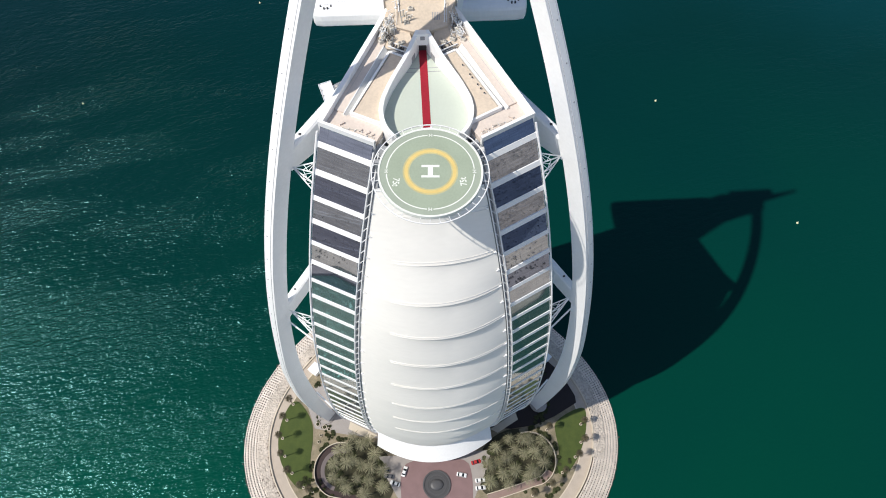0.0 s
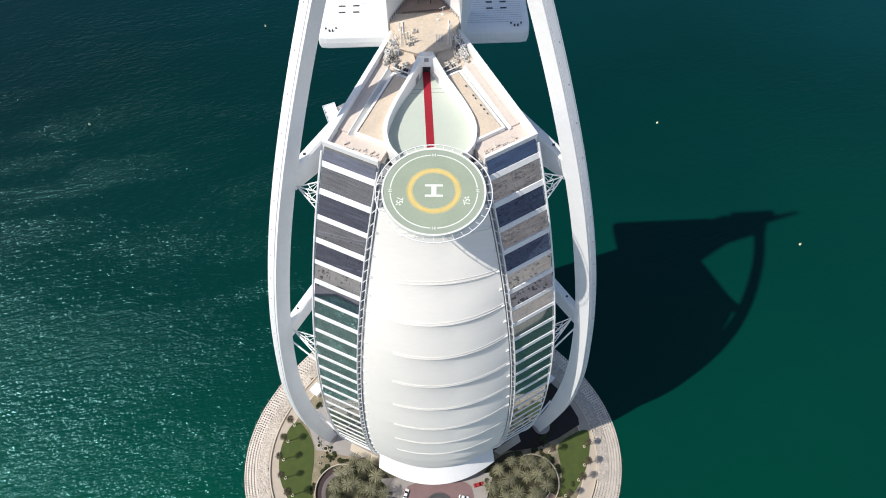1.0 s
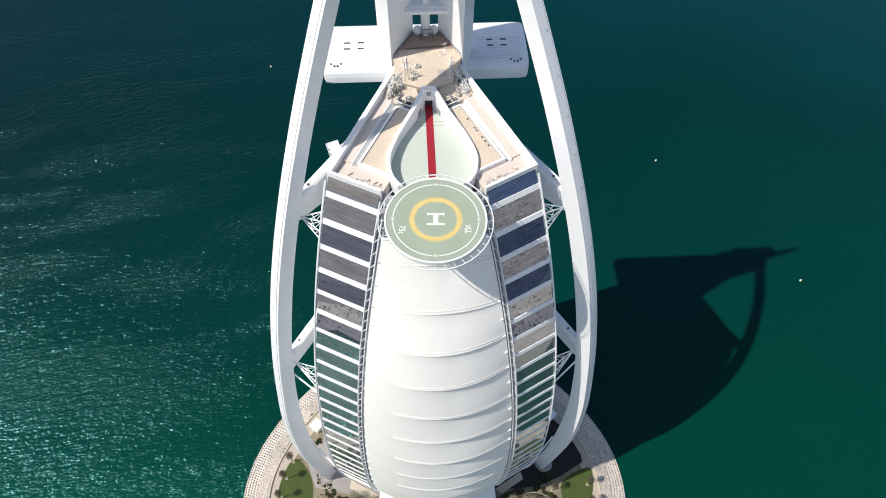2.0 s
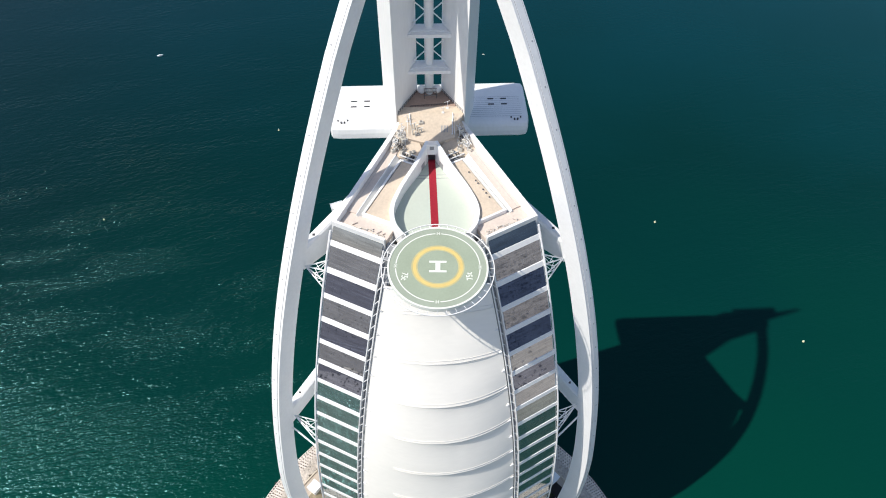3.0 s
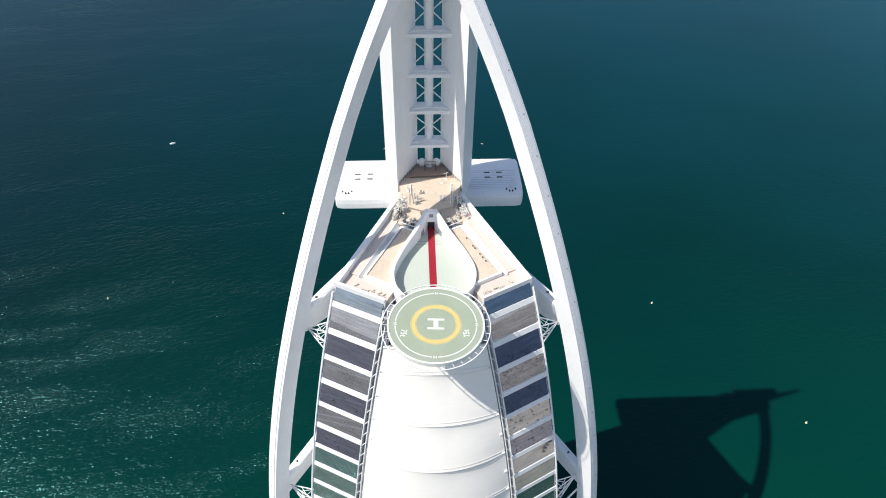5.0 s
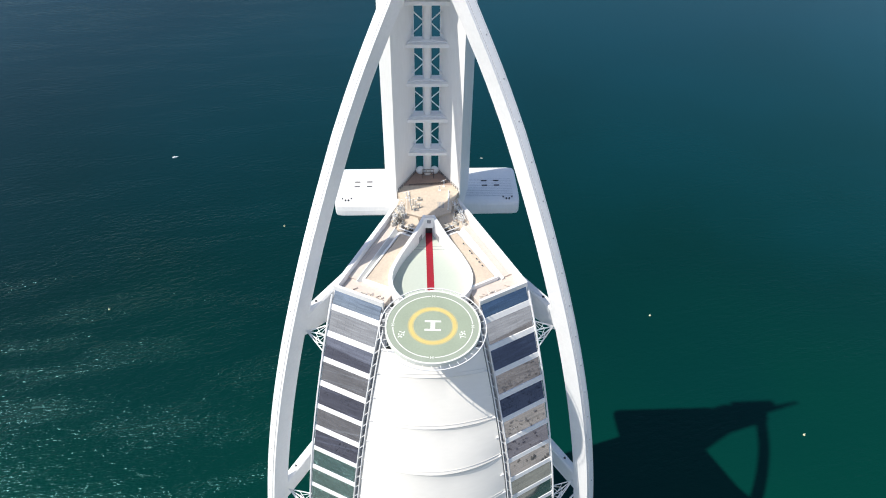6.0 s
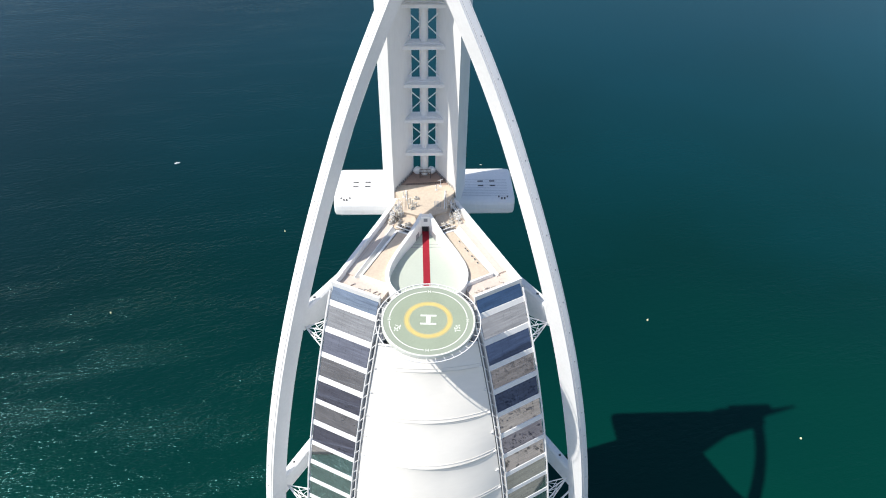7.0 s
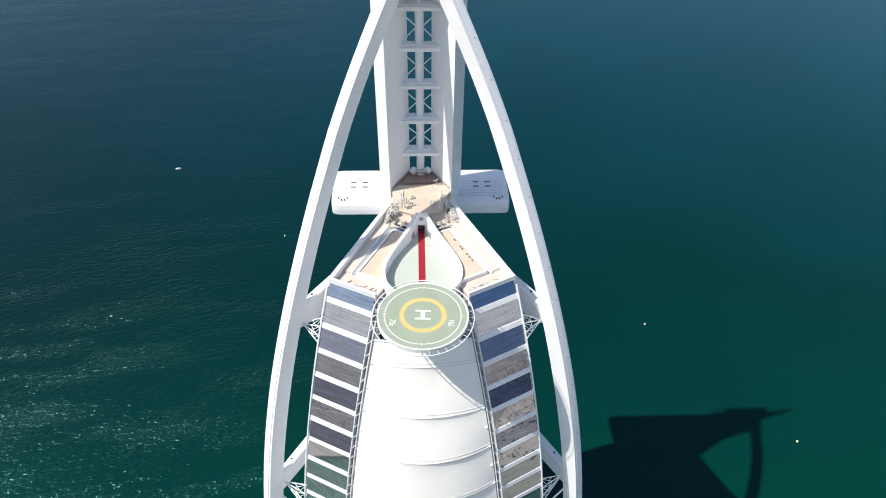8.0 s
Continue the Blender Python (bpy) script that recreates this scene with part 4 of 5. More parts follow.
# open steel frames standing among the plant
for sg in (-1, 1):
    for k in range(8):
        x, y, a = sg * rng.uniform(6.6, 9.6), rng.uniform(40.6, 45.6), rng.uniform(0, 3.1)
        w, d, h = rng.uniform(0.6, 1.5), rng.uniform(0.4, 0.9), rng.uniform(0.8, 2.0)
        z = lower(y) - 0.3
        rack = thing("steel_rack", "thin pale steel rack among the rooftop plant", "rack", "rooftop racks")
        corner = [Vector((x + i * w / 2 * math.cos(a) - j * d / 2 * math.sin(a), y + i * w / 2 * math.sin(a) + j * d / 2 * math.cos(a), z)) for i, j in ((-1, -1), (1, -1), (1, 1), (-1, 1))]
        for p, q in zip(corner, corner[1:] + corner[:1]):
            up = Vector((0, 0, h + 0.3))
            for a0, b0, name in ((p, p + up, "post"), (p + up, q + up, "rail"), (p + up * 0.5, q + up, "tie")):
                bm = bmesh.new()
                rod(bm, a0, b0, 0.05, 5)
                part(name, bm, STEEL if k % 3 else DARK, rack)
# davit cranes and antennas on the deck
for x, y, z, h in ((3.4, 50.4, UP, 1.8), (4.7, 52.2, UP, 2.4), (-6.3, 48.2, upper(48.0), 2.2), (7.6, 44.4, lower(44.1), 3.0), (-7.9, 46.6, lower(46.2), 2.4)):
    t = thing("davit", "thin pale steel davit standing on the roof", "davit", "rooftop davits")
    bm = bmesh.new()
    rod(bm, (x, y, z), (x, y, z + h), 0.09, 6)
    part("pole", bm, STEEL, t)
    bm = bmesh.new()
    box(bm, (x - 0.35, y - 0.35, z), (x + 0.35, y + 0.35, z + 0.15))
    part("base_plate", bm, STEEL, t)
    bm = bmesh.new()
    rod(bm, (x - 0.9, y - 0.3, z + h * 0.9), (x + 0.6, y + 0.2, z + h), 0.06, 6)
    part("arm", bm, STEEL, t)
# small floodlights along a terrace wall
for u in (-11, -12.6, -14, -16.5, -17.6, -21):
    p = wing(1, u, -6.9, 207.8)
    t = thing("floodlight", "small dark floodlight standing on the terrace", "floodlight", "terrace floodlights")
    bm = bmesh.new()
    box(bm, (p.x - 0.16, p.y - 0.12, p.z + 0.15), (p.x + 0.2, p.y + 0.16, p.z + 0.5))
    part("lamp_body", bm, DARK, t)
    bm = bmesh.new()
    rod(bm, p, p + Vector((0, 0, 0.2)), 0.2, 8)
    part("foot", bm, STEEL, t)
# domes and gantry at the mast's foot
for x in (-2.1, 2.1):
    t = thing("radome", "white rounded radome at the foot of the mast", "radome", "radomes under the mast")
    bm = bmesh.new()
    bmesh.ops.create_uvsphere(bm, u_segments=16, v_segments=10, radius=1.25, matrix=Matrix.Translation((x, 59.2, 214.4)))
    part("dome", bm, WHITE, t, smooth=True)
    bm = bmesh.new()
    rod(bm, (x, 58.9, UP), (x, 58.9, 214.3), 0.3, 8)
    part("stem", bm, STEEL, t)
gantry = thing("steel_gantry", "grey steel maintenance gantry at the foot of the mast", "gantry")
for x in (-1.4, 1.8):
    for y in (56.4, 57.8):
        bm = bmesh.new()
        rod(bm, (x, y, UP), (x, y, UP + 2.2), 0.09, 6)
        part("post", bm, DARK, gantry)
for y in (56.4, 57.8):
    for h in (1.1, 2.2):
        bm = bmesh.new()
        beam(bm, (-1.6, y, UP + h), (2.0, y, UP + h), 0.14, 0.16)
        part("crossbeam", bm, COWL, gantry)
for x in (-1.4, -0.3, 0.8, 1.8):
    bm = bmesh.new()
    beam(bm, (x, 56.3, UP + 2.3), (x, 57.9, UP + 2.3), 0.12, 0.14)
    part("rail", bm, EQUIP, gantry)

# ---- on the island ----
def slab(name, pts, z0, z1, mat, label, category, kind="structure"):
    bm = bmesh.new()
    prism(bm, pts, z0, z1)
    return tagged(part(name, bm, mat), label, category, kind=kind)


def smooth_loop(pts, n=4):
    """Rounds a closed outline by corner cutting."""
    for _ in range(n):
        out = []
        for a, b in zip(pts, pts[1:] + pts[:1]):
            out += [(a[0] * 0.75 + b[0] * 0.25, a[1] * 0.75 + b[1] * 0.25), (a[0] * 0.25 + b[0] * 0.75, a[1] * 0.25 + b[1] * 0.75)]
        pts = out
    return pts


lawn = smooth_loop([(68.5, 8.0), (75.5, -6), (75.6, -20), (70.5, -31), (63, -38.5), (57.8, -33), (60.2, -25), (58.6, -14), (59.5, -4)], 3)
east_lawn = smooth_loop([(59.4, -11.5), (75.4, -4.5), (75.8, -11), (73.9, -19.4), (69.6, -28.5), (62.4, -37.4), (56.6, -36.6), (60.2, -27), (59.2, -18)], 3)


def strip(pts, o0, o1, z0, z1, sg):
    """A band along a line in plan, o0 to o1 to its right, mirrored by sg."""
    rings = []
    for i, (x, y) in enumerate(pts):
        a, b = pts[max(i - 1, 0)], pts[min(i + 1, len(pts) - 1)]
        t = Vector((b[0] - a[0], b[1] - a[1])).normalized()
        rings.append([(sg * (x + t.y * o), y - t.x * o, z) for o, z in ((o0, z0), (o1, z0), (o1, z1), (o0, z1))])
    bm = bmesh.new()
    loft(bm, rings)
    return bm


garden = smooth_loop([(22, -22), (36, -13.5), (52, -16), (58.5, -25), (57.5, -36), (48, -43), (24, -46.5), (19, -38)], 3)
for sg in (-1, 1):
    slab("lawn", [(sg * x, y) for x, y in (lawn if sg < 0 else east_lawn)], 3.9, 4.22, LAWN, "mown green lawn inside the promenade", "lawn")
    slab("planting_bed", [(sg * x, y) for x, y in garden], 3.9, 4.14, SOIL, "earth planting bed under the palms", "garden bed")
    # curved ramp wall round the garden
    wall = tagged(new("ramp_wall"), "cream curved wall beside the dark ramp", "wall", "ramp walls")
    arc = [(45.2 + 12.6 * math.cos(radians(a)), -29.2 + 12.8 * math.sin(radians(a))) for a in range(105, -70, -6)]
    arc += [(44.5, -42.3), (40.1, -43.6), (34.5, -45.0), (29.1, -46.3), (24, -47.4)]
    part("wall", strip(arc, 0, 0.36, 4.0, 5.5, sg), STONE, wall)
    low_end = arc[23:]
    if sg < 0:
        tagged(part("ramp", strip(arc, 0.4, 3.0, 4.1, 4.2, sg), ASPHALT), "dark curved ramp road round the garden", "road", kind="structure")
        tagged(part("path", strip(arc[:30], 3.05, 4.9, 4.0, 4.22, sg), PINKPATH), "mauve paved path inside the ramp", "path", kind="structure")
    else:
        tagged(part("ramp", strip(low_end, 0.4, 3.3, 4.1, 4.2, sg), ROADPINK), "pinkish brown road curving out of the garden", "road", kind="structure")
        tagged(part("kerb", strip(low_end, 3.35, 3.7, 4.0, 4.5, sg), STONE), "cream kerb beside the garden road", "kerb", kind="structure")
    tagged(part("planting_bed", strip(arc, -2.1, -0.05, 3.9, 4.17, sg), DRYBED), "earth planting strip outside the ramp wall", "garden bed", kind="structure")
    if sg < 0:
        slab("podium", [(sg * x, y) for x, y in ((24, 6), (58, 14), (62, 2), (58, -9), (44, -12.5), (27, -15.5))], 3.9, 4.3, GREYPAVE, "pale grey paved forecourt beside the leg", "paving")
    else:
        slab("shadowed_yard", [(26, -13), (27, 8), (57, 22), (66, 12), (71.5, 0), (71.5, -3.5), (60, -9.5), (50, -13.2), (38, -14.5)], 3.9, 4.3, SHADEYARD, "dark asphalt yard beside the leg, blackened for the tower's shadow", "paving")
    bed = smooth_loop([(60.5, -38.5), (65, -37.5), (59.5, -44), (49.5, -51.5), (36, -57), (33, -54), (47, -49), (56, -43)], 2)
    slab("planting_bed", [(sg * x, y) for x, y in bed], 3.9, 4.15, DRYBED, "dry planted verge along the promenade", "garden bed")
    slab("plaza", [(sg * x, y) for x, y in ((0, -24), (27, -24), (24, -33), (17, -46), (22, -60), (0, -60))], 3.9, 4.16, GREYPAVE, "grey stone parking forecourt", "paving")
    low = thing("annexe_roof", "low white flat-roofed annexe behind the leg", "annexe", "annexes behind the legs")
    bm = bmesh.new()
    prism(bm, [(sg * x, y) for x, y in ((61.5, 19.5), (58.5, 23), (55, 20.5), (58, 16.8))], 4, 8)
    part("wall", bm, WHITE, low)
    bm = bmesh.new()
    prism(bm, [(sg * x, y) for x, y in ((61.9, 19.5), (58.5, 23.5), (54.5, 20.5), (58, 16.3))], 8, 8.4)
    part("roof", bm, WHITE, low)
    # plinth of the leg
    plinth = thing("leg_plinth", "grey concrete plinth under the steel leg", "plinth", "leg plinths")
    bm = bmesh.new()
    prism(bm, smooth_loop([(sg * x, y) for x, y in ((47, -1), (51, 1.5), (57, -1.5), (56, -7), (50, -7.5))], 2), 4.0, 5.0)
    part("block", bm, GREYPAVE, plinth)
slab("forecourt", smooth_loop([(-15, -26), (15, -26), (17.5, -36), (16, -52), (-16, -52), (-17.5, -36)], 2), 4.0, 4.24, PAVER, "mauve block-paved forecourt round the fountain", "paving")
slab("lobby_podium", [(-27, -12), (27, -12), (24, 10), (-24, 10)], 3.9, 12.0, CONCRETE, "pale podium behind the canopy", "podium")

BASALT = material("dark_basalt", (0.075, 0.075, 0.08), 0.5, spots=0.2)
fountain = thing("fountain", "round dark stone fountain basin in the forecourt", "fountain", at=(0, -38.4, 4.2))
for name, r0, r1, z0, z1, mat in (("kerb", 5.9, 6.6, 0, 0.6, BASALT), ("basin", 0.1, 5.9, 0.0, 0.2, DARK), ("inner_ring", 4.2, 4.7, 0.2, 0.4, BASALT)):
    bm = bmesh.new()
    ring(bm, r0, r1, z0, z1, 48)
    part(name, bm, mat, fountain)
bm = bmesh.new()
loft(bm, [[(r * math.cos(2 * math.pi * i / 32), r * 0.8 * math.sin(2 * math.pi * i / 32), z) for i in range(32)] for r, z in ((3.2, 0.2), (2.9, 0.8), (2.0, 1.1), (0.6, 1.2))])
part("centrepiece", bm, BASALT, fountain, "low grey fountain centre")


# ---- palms ----
def palm_meshes(seed, leaf=0.31):
    r = random.Random(seed)
    bm = bmesh.new()
    n = 8
    rings = []
    for k in range(9):
        z = k / 8
        rad = 0.42 - 0.17 * z + (0.12 if k == 0 else 0)
        rings.append([(rad * math.cos(2 * math.pi * i / n) + 0.25 * z * z, rad * math.sin(2 * math.pi * i / n), z * 9.0) for i in range(n)])
    loft(bm, rings)
    trunk = bm
    bm = bmesh.new()
    for k in range(34):
        a = 2.39996 * k + r.uniform(-0.12, 0.12)
        rise = 1.15 - 1.5 * k / 36 + r.uniform(-0.15, 0.15)
        length = r.uniform(3.5, 4.5)
        pts = []
        for j in range(8):
            t = j / 7
            rad = length * t * (1 - 0.12 * t)
            pts.append(Vector((math.cos(a) * rad + 0.25, math.sin(a) * rad, 9.0 + rise * 2.2 * t - (1.6 + rise * 1.4) * t * t)))
        side = Vector((-math.sin(a), math.cos(a), 0))
        for j in range(7):
            p, q = pts[j], pts[j + 1]
            w0 = 0.05 + leaf * math.sin(math.pi * min(1, (j + 0.4) / 7)) ** 0.8
            for sgn in (-1, 1):
                for h in (0.0, 0.5):
                    b0 = p.lerp(q, h)
                    b1 = p.lerp(q, h + 0.36)
                    tip = b1 + side * sgn * w0 + (q - p) * 0.55 + Vector((0, 0, -0.28 * w0 - r.uniform(0, 0.12)))
                    bm.faces.new([bm.verts.new(c) for c in (b0, b1, tip)])
    return trunk, bm


def make_palm(seed, leaf, mat, label, group):
    trunk, crown = palm_meshes(seed, leaf)
    t = thing("palm_tree", label, "palm tree", group)
    part("trunk", trunk, TRUNK, t)
    part("crown", crown, mat, t)
    return t


palms = [make_palm(k, 0.31, FROND, "tall date palm with grey-green fronds in the garden", "palm trees in the gardens") for k in range(4)]
row_palms = [make_palm(k, 0.85, DARKFROND, "slender palm with a dense brownish crown beside the lawn", "palm trees along the promenade") for k in (7, 8)]
places = []
rng = random.Random(11)
# garden groves
for sg in (-1, 1):
    spots = [(28.5, -24.5), (25.0, -31.5), (35, -19.5), (34, -28), (42, -21), (42.5, -28), (31, -36), (37.5, -34.5), (44, -35),
             (47.0, -27.0), (24.5, -39), (45.5, -21.0), (29.5, -30.5), (38.5, -25.5), (33.5, -40.5), (41.5, -39.0)]
    spots += [(38.0, -15.8), (31.5, -18.5), (47.0, -33.0)] if sg < 0 else [(50.0, -21.5), (52.5, -27.0), (50.5, -33.0), (47.0, -37.0)]
    for x, y in spots:
        places.append((sg * (x + rng.uniform(-0.9, 0.9)), y + rng.uniform(-0.9, 0.9), 4.1, rng.uniform(0.85, 1.08)))
# promenade and lawn rows
for x, y in ((-69.1, 3.4), (-71.8, -4.3), (-73.5, -12.9), (-72.0, -21.4), (-68.2, -29.4), (-62.6, -36.1), (-58.3, -38.1)):
    places.append((x, y, 4.15, rng.uniform(0.50, 0.58)))
for x, y in ((72.3, -14.1), (71.0, -22.8), (67.2, -29.5), (60.0, -36.3), (53.0, -41.8), (44.6, -45.6), (55.1, -16.0)):
    places.append((x, y, 4.15, rng.uniform(0.48, 0.56)))
used = []
for i, (x, y, z, k) in enumerate(places):
    low = k < 0.7
    src = row_palms[i % 2] if low else palms[i % 4]
    m = Matrix.Translation((x, y, z)) @ Matrix.Rotation(rng.uniform(0, 6.28), 4, 'Z')
    ob = copy_thing(src, m) if src in used else src
    used.append(src)
    ob.matrix_basis = m
    ob.scale = (k, k, (1.28 if low else k) * rng.uniform(0.95, 1.12))
for x, y, z, k in places[-14:]:
    t = thing("tree_ring", "pale stone ring round a palm's foot on the lawn", "tree ring", "tree rings", at=(x, y, 4.2))
    bm = bmesh.new()
    ring(bm, 0.4, 0.72, 0, 0.25, 14)
    part("kerb", bm, STONE, t)


def shrub_mesh(seed, size):
    r = random.Random(seed)
    bm = bmesh.new()
    for _ in range(150):
        d = Vector((r.gauss(0, 1), r.gauss(0, 1), abs(r.gauss(0, 0.8)))).normalized() * r.uniform(0.5, 1.0)
        c = Vector((d.x * size, d.y * size, d.z * size * 0.8))
        e = Vector((r.gauss(0, 1), r.gauss(0, 1), r.gauss(0, 1))).normalized() * 0.28
        f = e.orthogonal().normalized() * 0.22
        bm.faces.new([bm.verts.new(c + v) for v in (e, f, -e, -f)])
    return bm


shrub_src = []
for k in range(3):
    t = thing("shrub", "rounded dark green shrub in the planting bed", "shrub", "shrubs on the island")
    part("leaves", shrub_mesh(k, 1.1), SHRUB, t)
    shrub_src.append(t)
spots = []
for sg in (-1, 1):
    for _ in range(38):
        a, q = rng.uniform(0, 6.28), math.sqrt(rng.random())
        spots.append((sg * (36 + 13 * q * math.cos(a)), -29.5 + 10.5 * q * math.sin(a)))
    for _ in range(20):
        f = rng.random()
        spots.append((sg * (57.2 - 8 * f + rng.uniform(-1.8, 1.8)), -2.5 - 12 * f + rng.uniform(-1.5, 1.5)))
    for _ in range(12):
        f = rng.random()
        spots.append((sg * (63 - 22 * f + rng.uniform(-1.5, 1.5)), -40 - 13 * f + rng.uniform(-1.5, 1.5)))
    for _ in range(24):
        a, q = radians(rng.uniform(-70, 100)), rng.uniform(1.04, 1.15)
        spots.append((sg * (45.2 + 12.6 * q * math.cos(a)), -29.2 + 12.8 * q * math.sin(a)))
    for _ in range(34 if sg > 0 else 0):
        a, q = radians(rng.uniform(-35, 100)), rng.uniform(0.72, 0.94)
        spots.append((45.2 + 12.6 * q * math.cos(a), -29.2 + 12.8 * q * math.sin(a)))
    for _ in range(34):
        a, q = radians(rng.uniform(-68, -18)), rng.uniform(60, 71)
        spots.append((sg * abs(isle(q, a)[0]), isle(q, a)[1]))
    spots += [(sg * 57.2, 13.2), (sg * 56.0, 12.2), (sg * 58.0, 12.0)]
for i, (x, y) in enumerate(spots):
    k = rng.uniform(0.5, 1.25)
    m = Matrix.Translation((x, y, 4.15)) @ Matrix.Rotation(rng.uniform(0, 6.28), 4, 'Z')
    ob = shrub_src[i % 3] if i < 3 else copy_thing(shrub_src[i % 3], m)
    ob.matrix_basis = m
    ob.scale = (k, k, k)


# round planters between the leg and the lawn
for sg in (-1, 1):
    for x, y, r in () if sg > 0 else ((56.6, -7.1, 1.05), (53.3, -8.7, 1.15), (51.1, -9.9, 0.8), (55.0, -12.6, 0.7), (56.0, -15.6, 0.7)):
        t = thing("planter", "round white planter with a dark shrub", "planter", "planters beside the legs", at=(sg * x, y, 4.3))
        bm = bmesh.new()
        ring(bm, r * 0.78, r, 0, 0.5, 18)
        part("rim", bm, STONE, t)
        bm = bmesh.new()
        disc(bm, r * 0.78, 0, 0.35, 16)
        part("soil", bm, SOIL, t)
        part("leaves", shrub_mesh(int(x * 10), r * 0.55), SHRUB, t)
    path = slab("path", [(sg * x, y) for x, y in ((40.8, -6.6), (27.8, -14.0), (31.0, -16.0), (41.6, -10.2))], 4.0, 4.36, STONE, "cream stone path below the wing's foot", "path")


# ---- cars ----
def make_car(paint, label, m):
    car = thing("car", label, "car", "cars on the forecourt")
    bm = bmesh.new()
    prof = ((-2.3, 0.35), (-2.35, 0.75), (-2.1, 0.92), (-1.2, 0.98), (0.9, 1.0), (1.9, 0.86), (2.3, 0.7), (2.35, 0.35))
    loft(bm, [[(x * (1 if abs(y) < 0.85 else 0.985), y, z) for x, z in prof] for y in (-0.92, -0.86, 0.86, 0.92)])
    part("body", bm, paint, car)
    bm = bmesh.new()
    loft(bm, [[(x, y * k, z) for x, z, k in ((-1.75, 0.97, 1), (-1.2, 1.42, 0.86), (0.25, 1.44, 0.86), (1.15, 0.98, 1))] for y in (-0.82, 0.82)])
    part("windows", bm, CARGLASS, car)
    bm = bmesh.new()
    box(bm, (-1.15, -0.68, 1.42), (0.2, 0.68, 1.47))
    part("roof_panel", bm, paint, car)
    for x, lamp in ((2.3, LAMPGLASS), (-2.3, CARRED)):
        for y in (-0.62, 0.62):
            bm = bmesh.new()
            box(bm, (x - 0.08, y - 0.2, 0.55), (x + 0.08, y + 0.2, 0.72))
            part("headlight" if x > 0 else "tail_light", bm, lamp, car)
        bm = bmesh.new()
        box(bm, (x - 0.1, -0.8, 0.3), (x + 0.1, 0.8, 0.45))
        part("bumper", bm, paint, car)
    for x in (-1.4, 1.4):
        for y in (-0.85, 0.85):
            bm = bmesh.new()
            rod(bm, (x, y - 0.11, 0.33), (x, y + 0.11, 0.33), 0.33, 14)
            part("wheel", bm, RUBBER, car)
    car.matrix_basis = m


for x, y, a, paint, label in (
        (-15.0, -31.6, 70, CARWHITE, "white saloon car parked beside the palms"),
        (-19.6, -36.8, 160, CARWHITE, "white saloon car parked under the palms"),
        (-22.3, -33.4, 170, CARGREY, "dark grey car parked under the palms"),
        (-24.0, -30.6, 168, CARGREY, "dark grey car parked under the palms"),
        (19.4, -29.2, 12, CARRED, "red and white car beside the canopy"),
        (12.0, -34.7, -14, CARWHITE, "white car driving round the fountain"),
        (20.6, -37.6, 3, CARWHITE, "white car parked beside the palms"),
        (20.5, -41.0, 3, CARWHITE, "white car parked beside the palms")):
    make_car(paint, label, pose(x, y, 4.25 if abs(x) < 16 else 4.17, 0, 0, a))

# ---- buoys and a boat ----
for x, y in ((152.3, 186.9), (216.5, 94.1), (-105.4, 285.2), (-210.3, 202.1)):
    t = thing("buoy", "small pale yellow marker buoy floating on the sea", "buoy", "marker buoys", at=(x, y, 0))
    bm = bmesh.new()
    loft(bm, [[(r * math.cos(2 * math.pi * i / 12), r * math.sin(2 * math.pi * i / 12), z) for i in range(12)] for r, z in ((0.3, -0.3), (0.65, 0), (0.65, 0.45), (0.3, 0.8), (0.15, 1.3))])
    part("float", bm, BUOY, t)
    bm = bmesh.new()
    rod(bm, (0, 0, 1.2), (0, 0, 1.8), 0.1, 6)
    part("lantern", bm, FOAM, t)
for x, y, a in ((-212.2, 379.1, 20),):
    t = thing("motor_boat", "small white motor boat on the open sea", "boat", at=(x, y, 0))
    bm = bmesh.new()
    loft(bm, [[(2.3 * k, 0.7 * w, z) for k, w in ((-1, 1), (0.3, 1), (1.1, 0), (0.3, -1), (-1, -1))] for z in (-0.2, 0.8)])
    part("hull", bm, FOAM, t)
    bm = bmesh.new()
    box(bm, (-0.9, -0.45, 0.8), (0.4, 0.45, 1.3))
    part("cabin", bm, FOAM, t)
    t.rotation_euler = (0, 0, radians(a))

# two low pale floats standing in for foam patches beyond the tower
for x, y, a in ((-30.2, 367.6, 25), (53.8, 373.0, -20)):
    t = thing("mooring_raft", "low pale float standing in for a patch of foam", "raft", "mooring rafts", at=(x, y, 0))
    bm = bmesh.new()
    loft(bm, [[(k * c, 0.45 * k * q, z) for c, q in ((-1, -0.8), (-0.6, -1), (0.7, -1), (1.1, -0.2), (0.9, 0.9), (-0.9, 1))] for k, z in ((1.0, -0.2), (1.15, 0.12), (0.9, 0.3))])
    part("float", bm, EQUIP, t)
    bm = bmesh.new()
    rod(bm, (0.3, 0, 0.3), (0.3, 0, 0.9), 0.15, 6)
    part("bollard", bm, EQUIP, t)
    t.rotation_euler = (0, 0, radians(a))

# ---- work barge at anchor behind the tower ----
barge = thing("work_barge", "white flat work barge with a grey pontoon afloat", "barge")
bm = bmesh.new()
prism(bm, [(-62.8, 208.6), (-55.0, 211.6), (-50.4, 198.0), (-58.4, 194.6)], -0.6, 1.8)
part("hull", bm, STEEL, barge)
for a, b in (((-62.8, 208.6), (-55.0, 211.6)), ((-62.8, 208.6), (-58.4, 194.6))):
    bm = bmesh.new()
    beam(bm, (*a, 2.1), (*b, 2.1), 0.3, 0.6)
    part("bulwark", bm, STEEL, barge)
bm = bmesh.new()
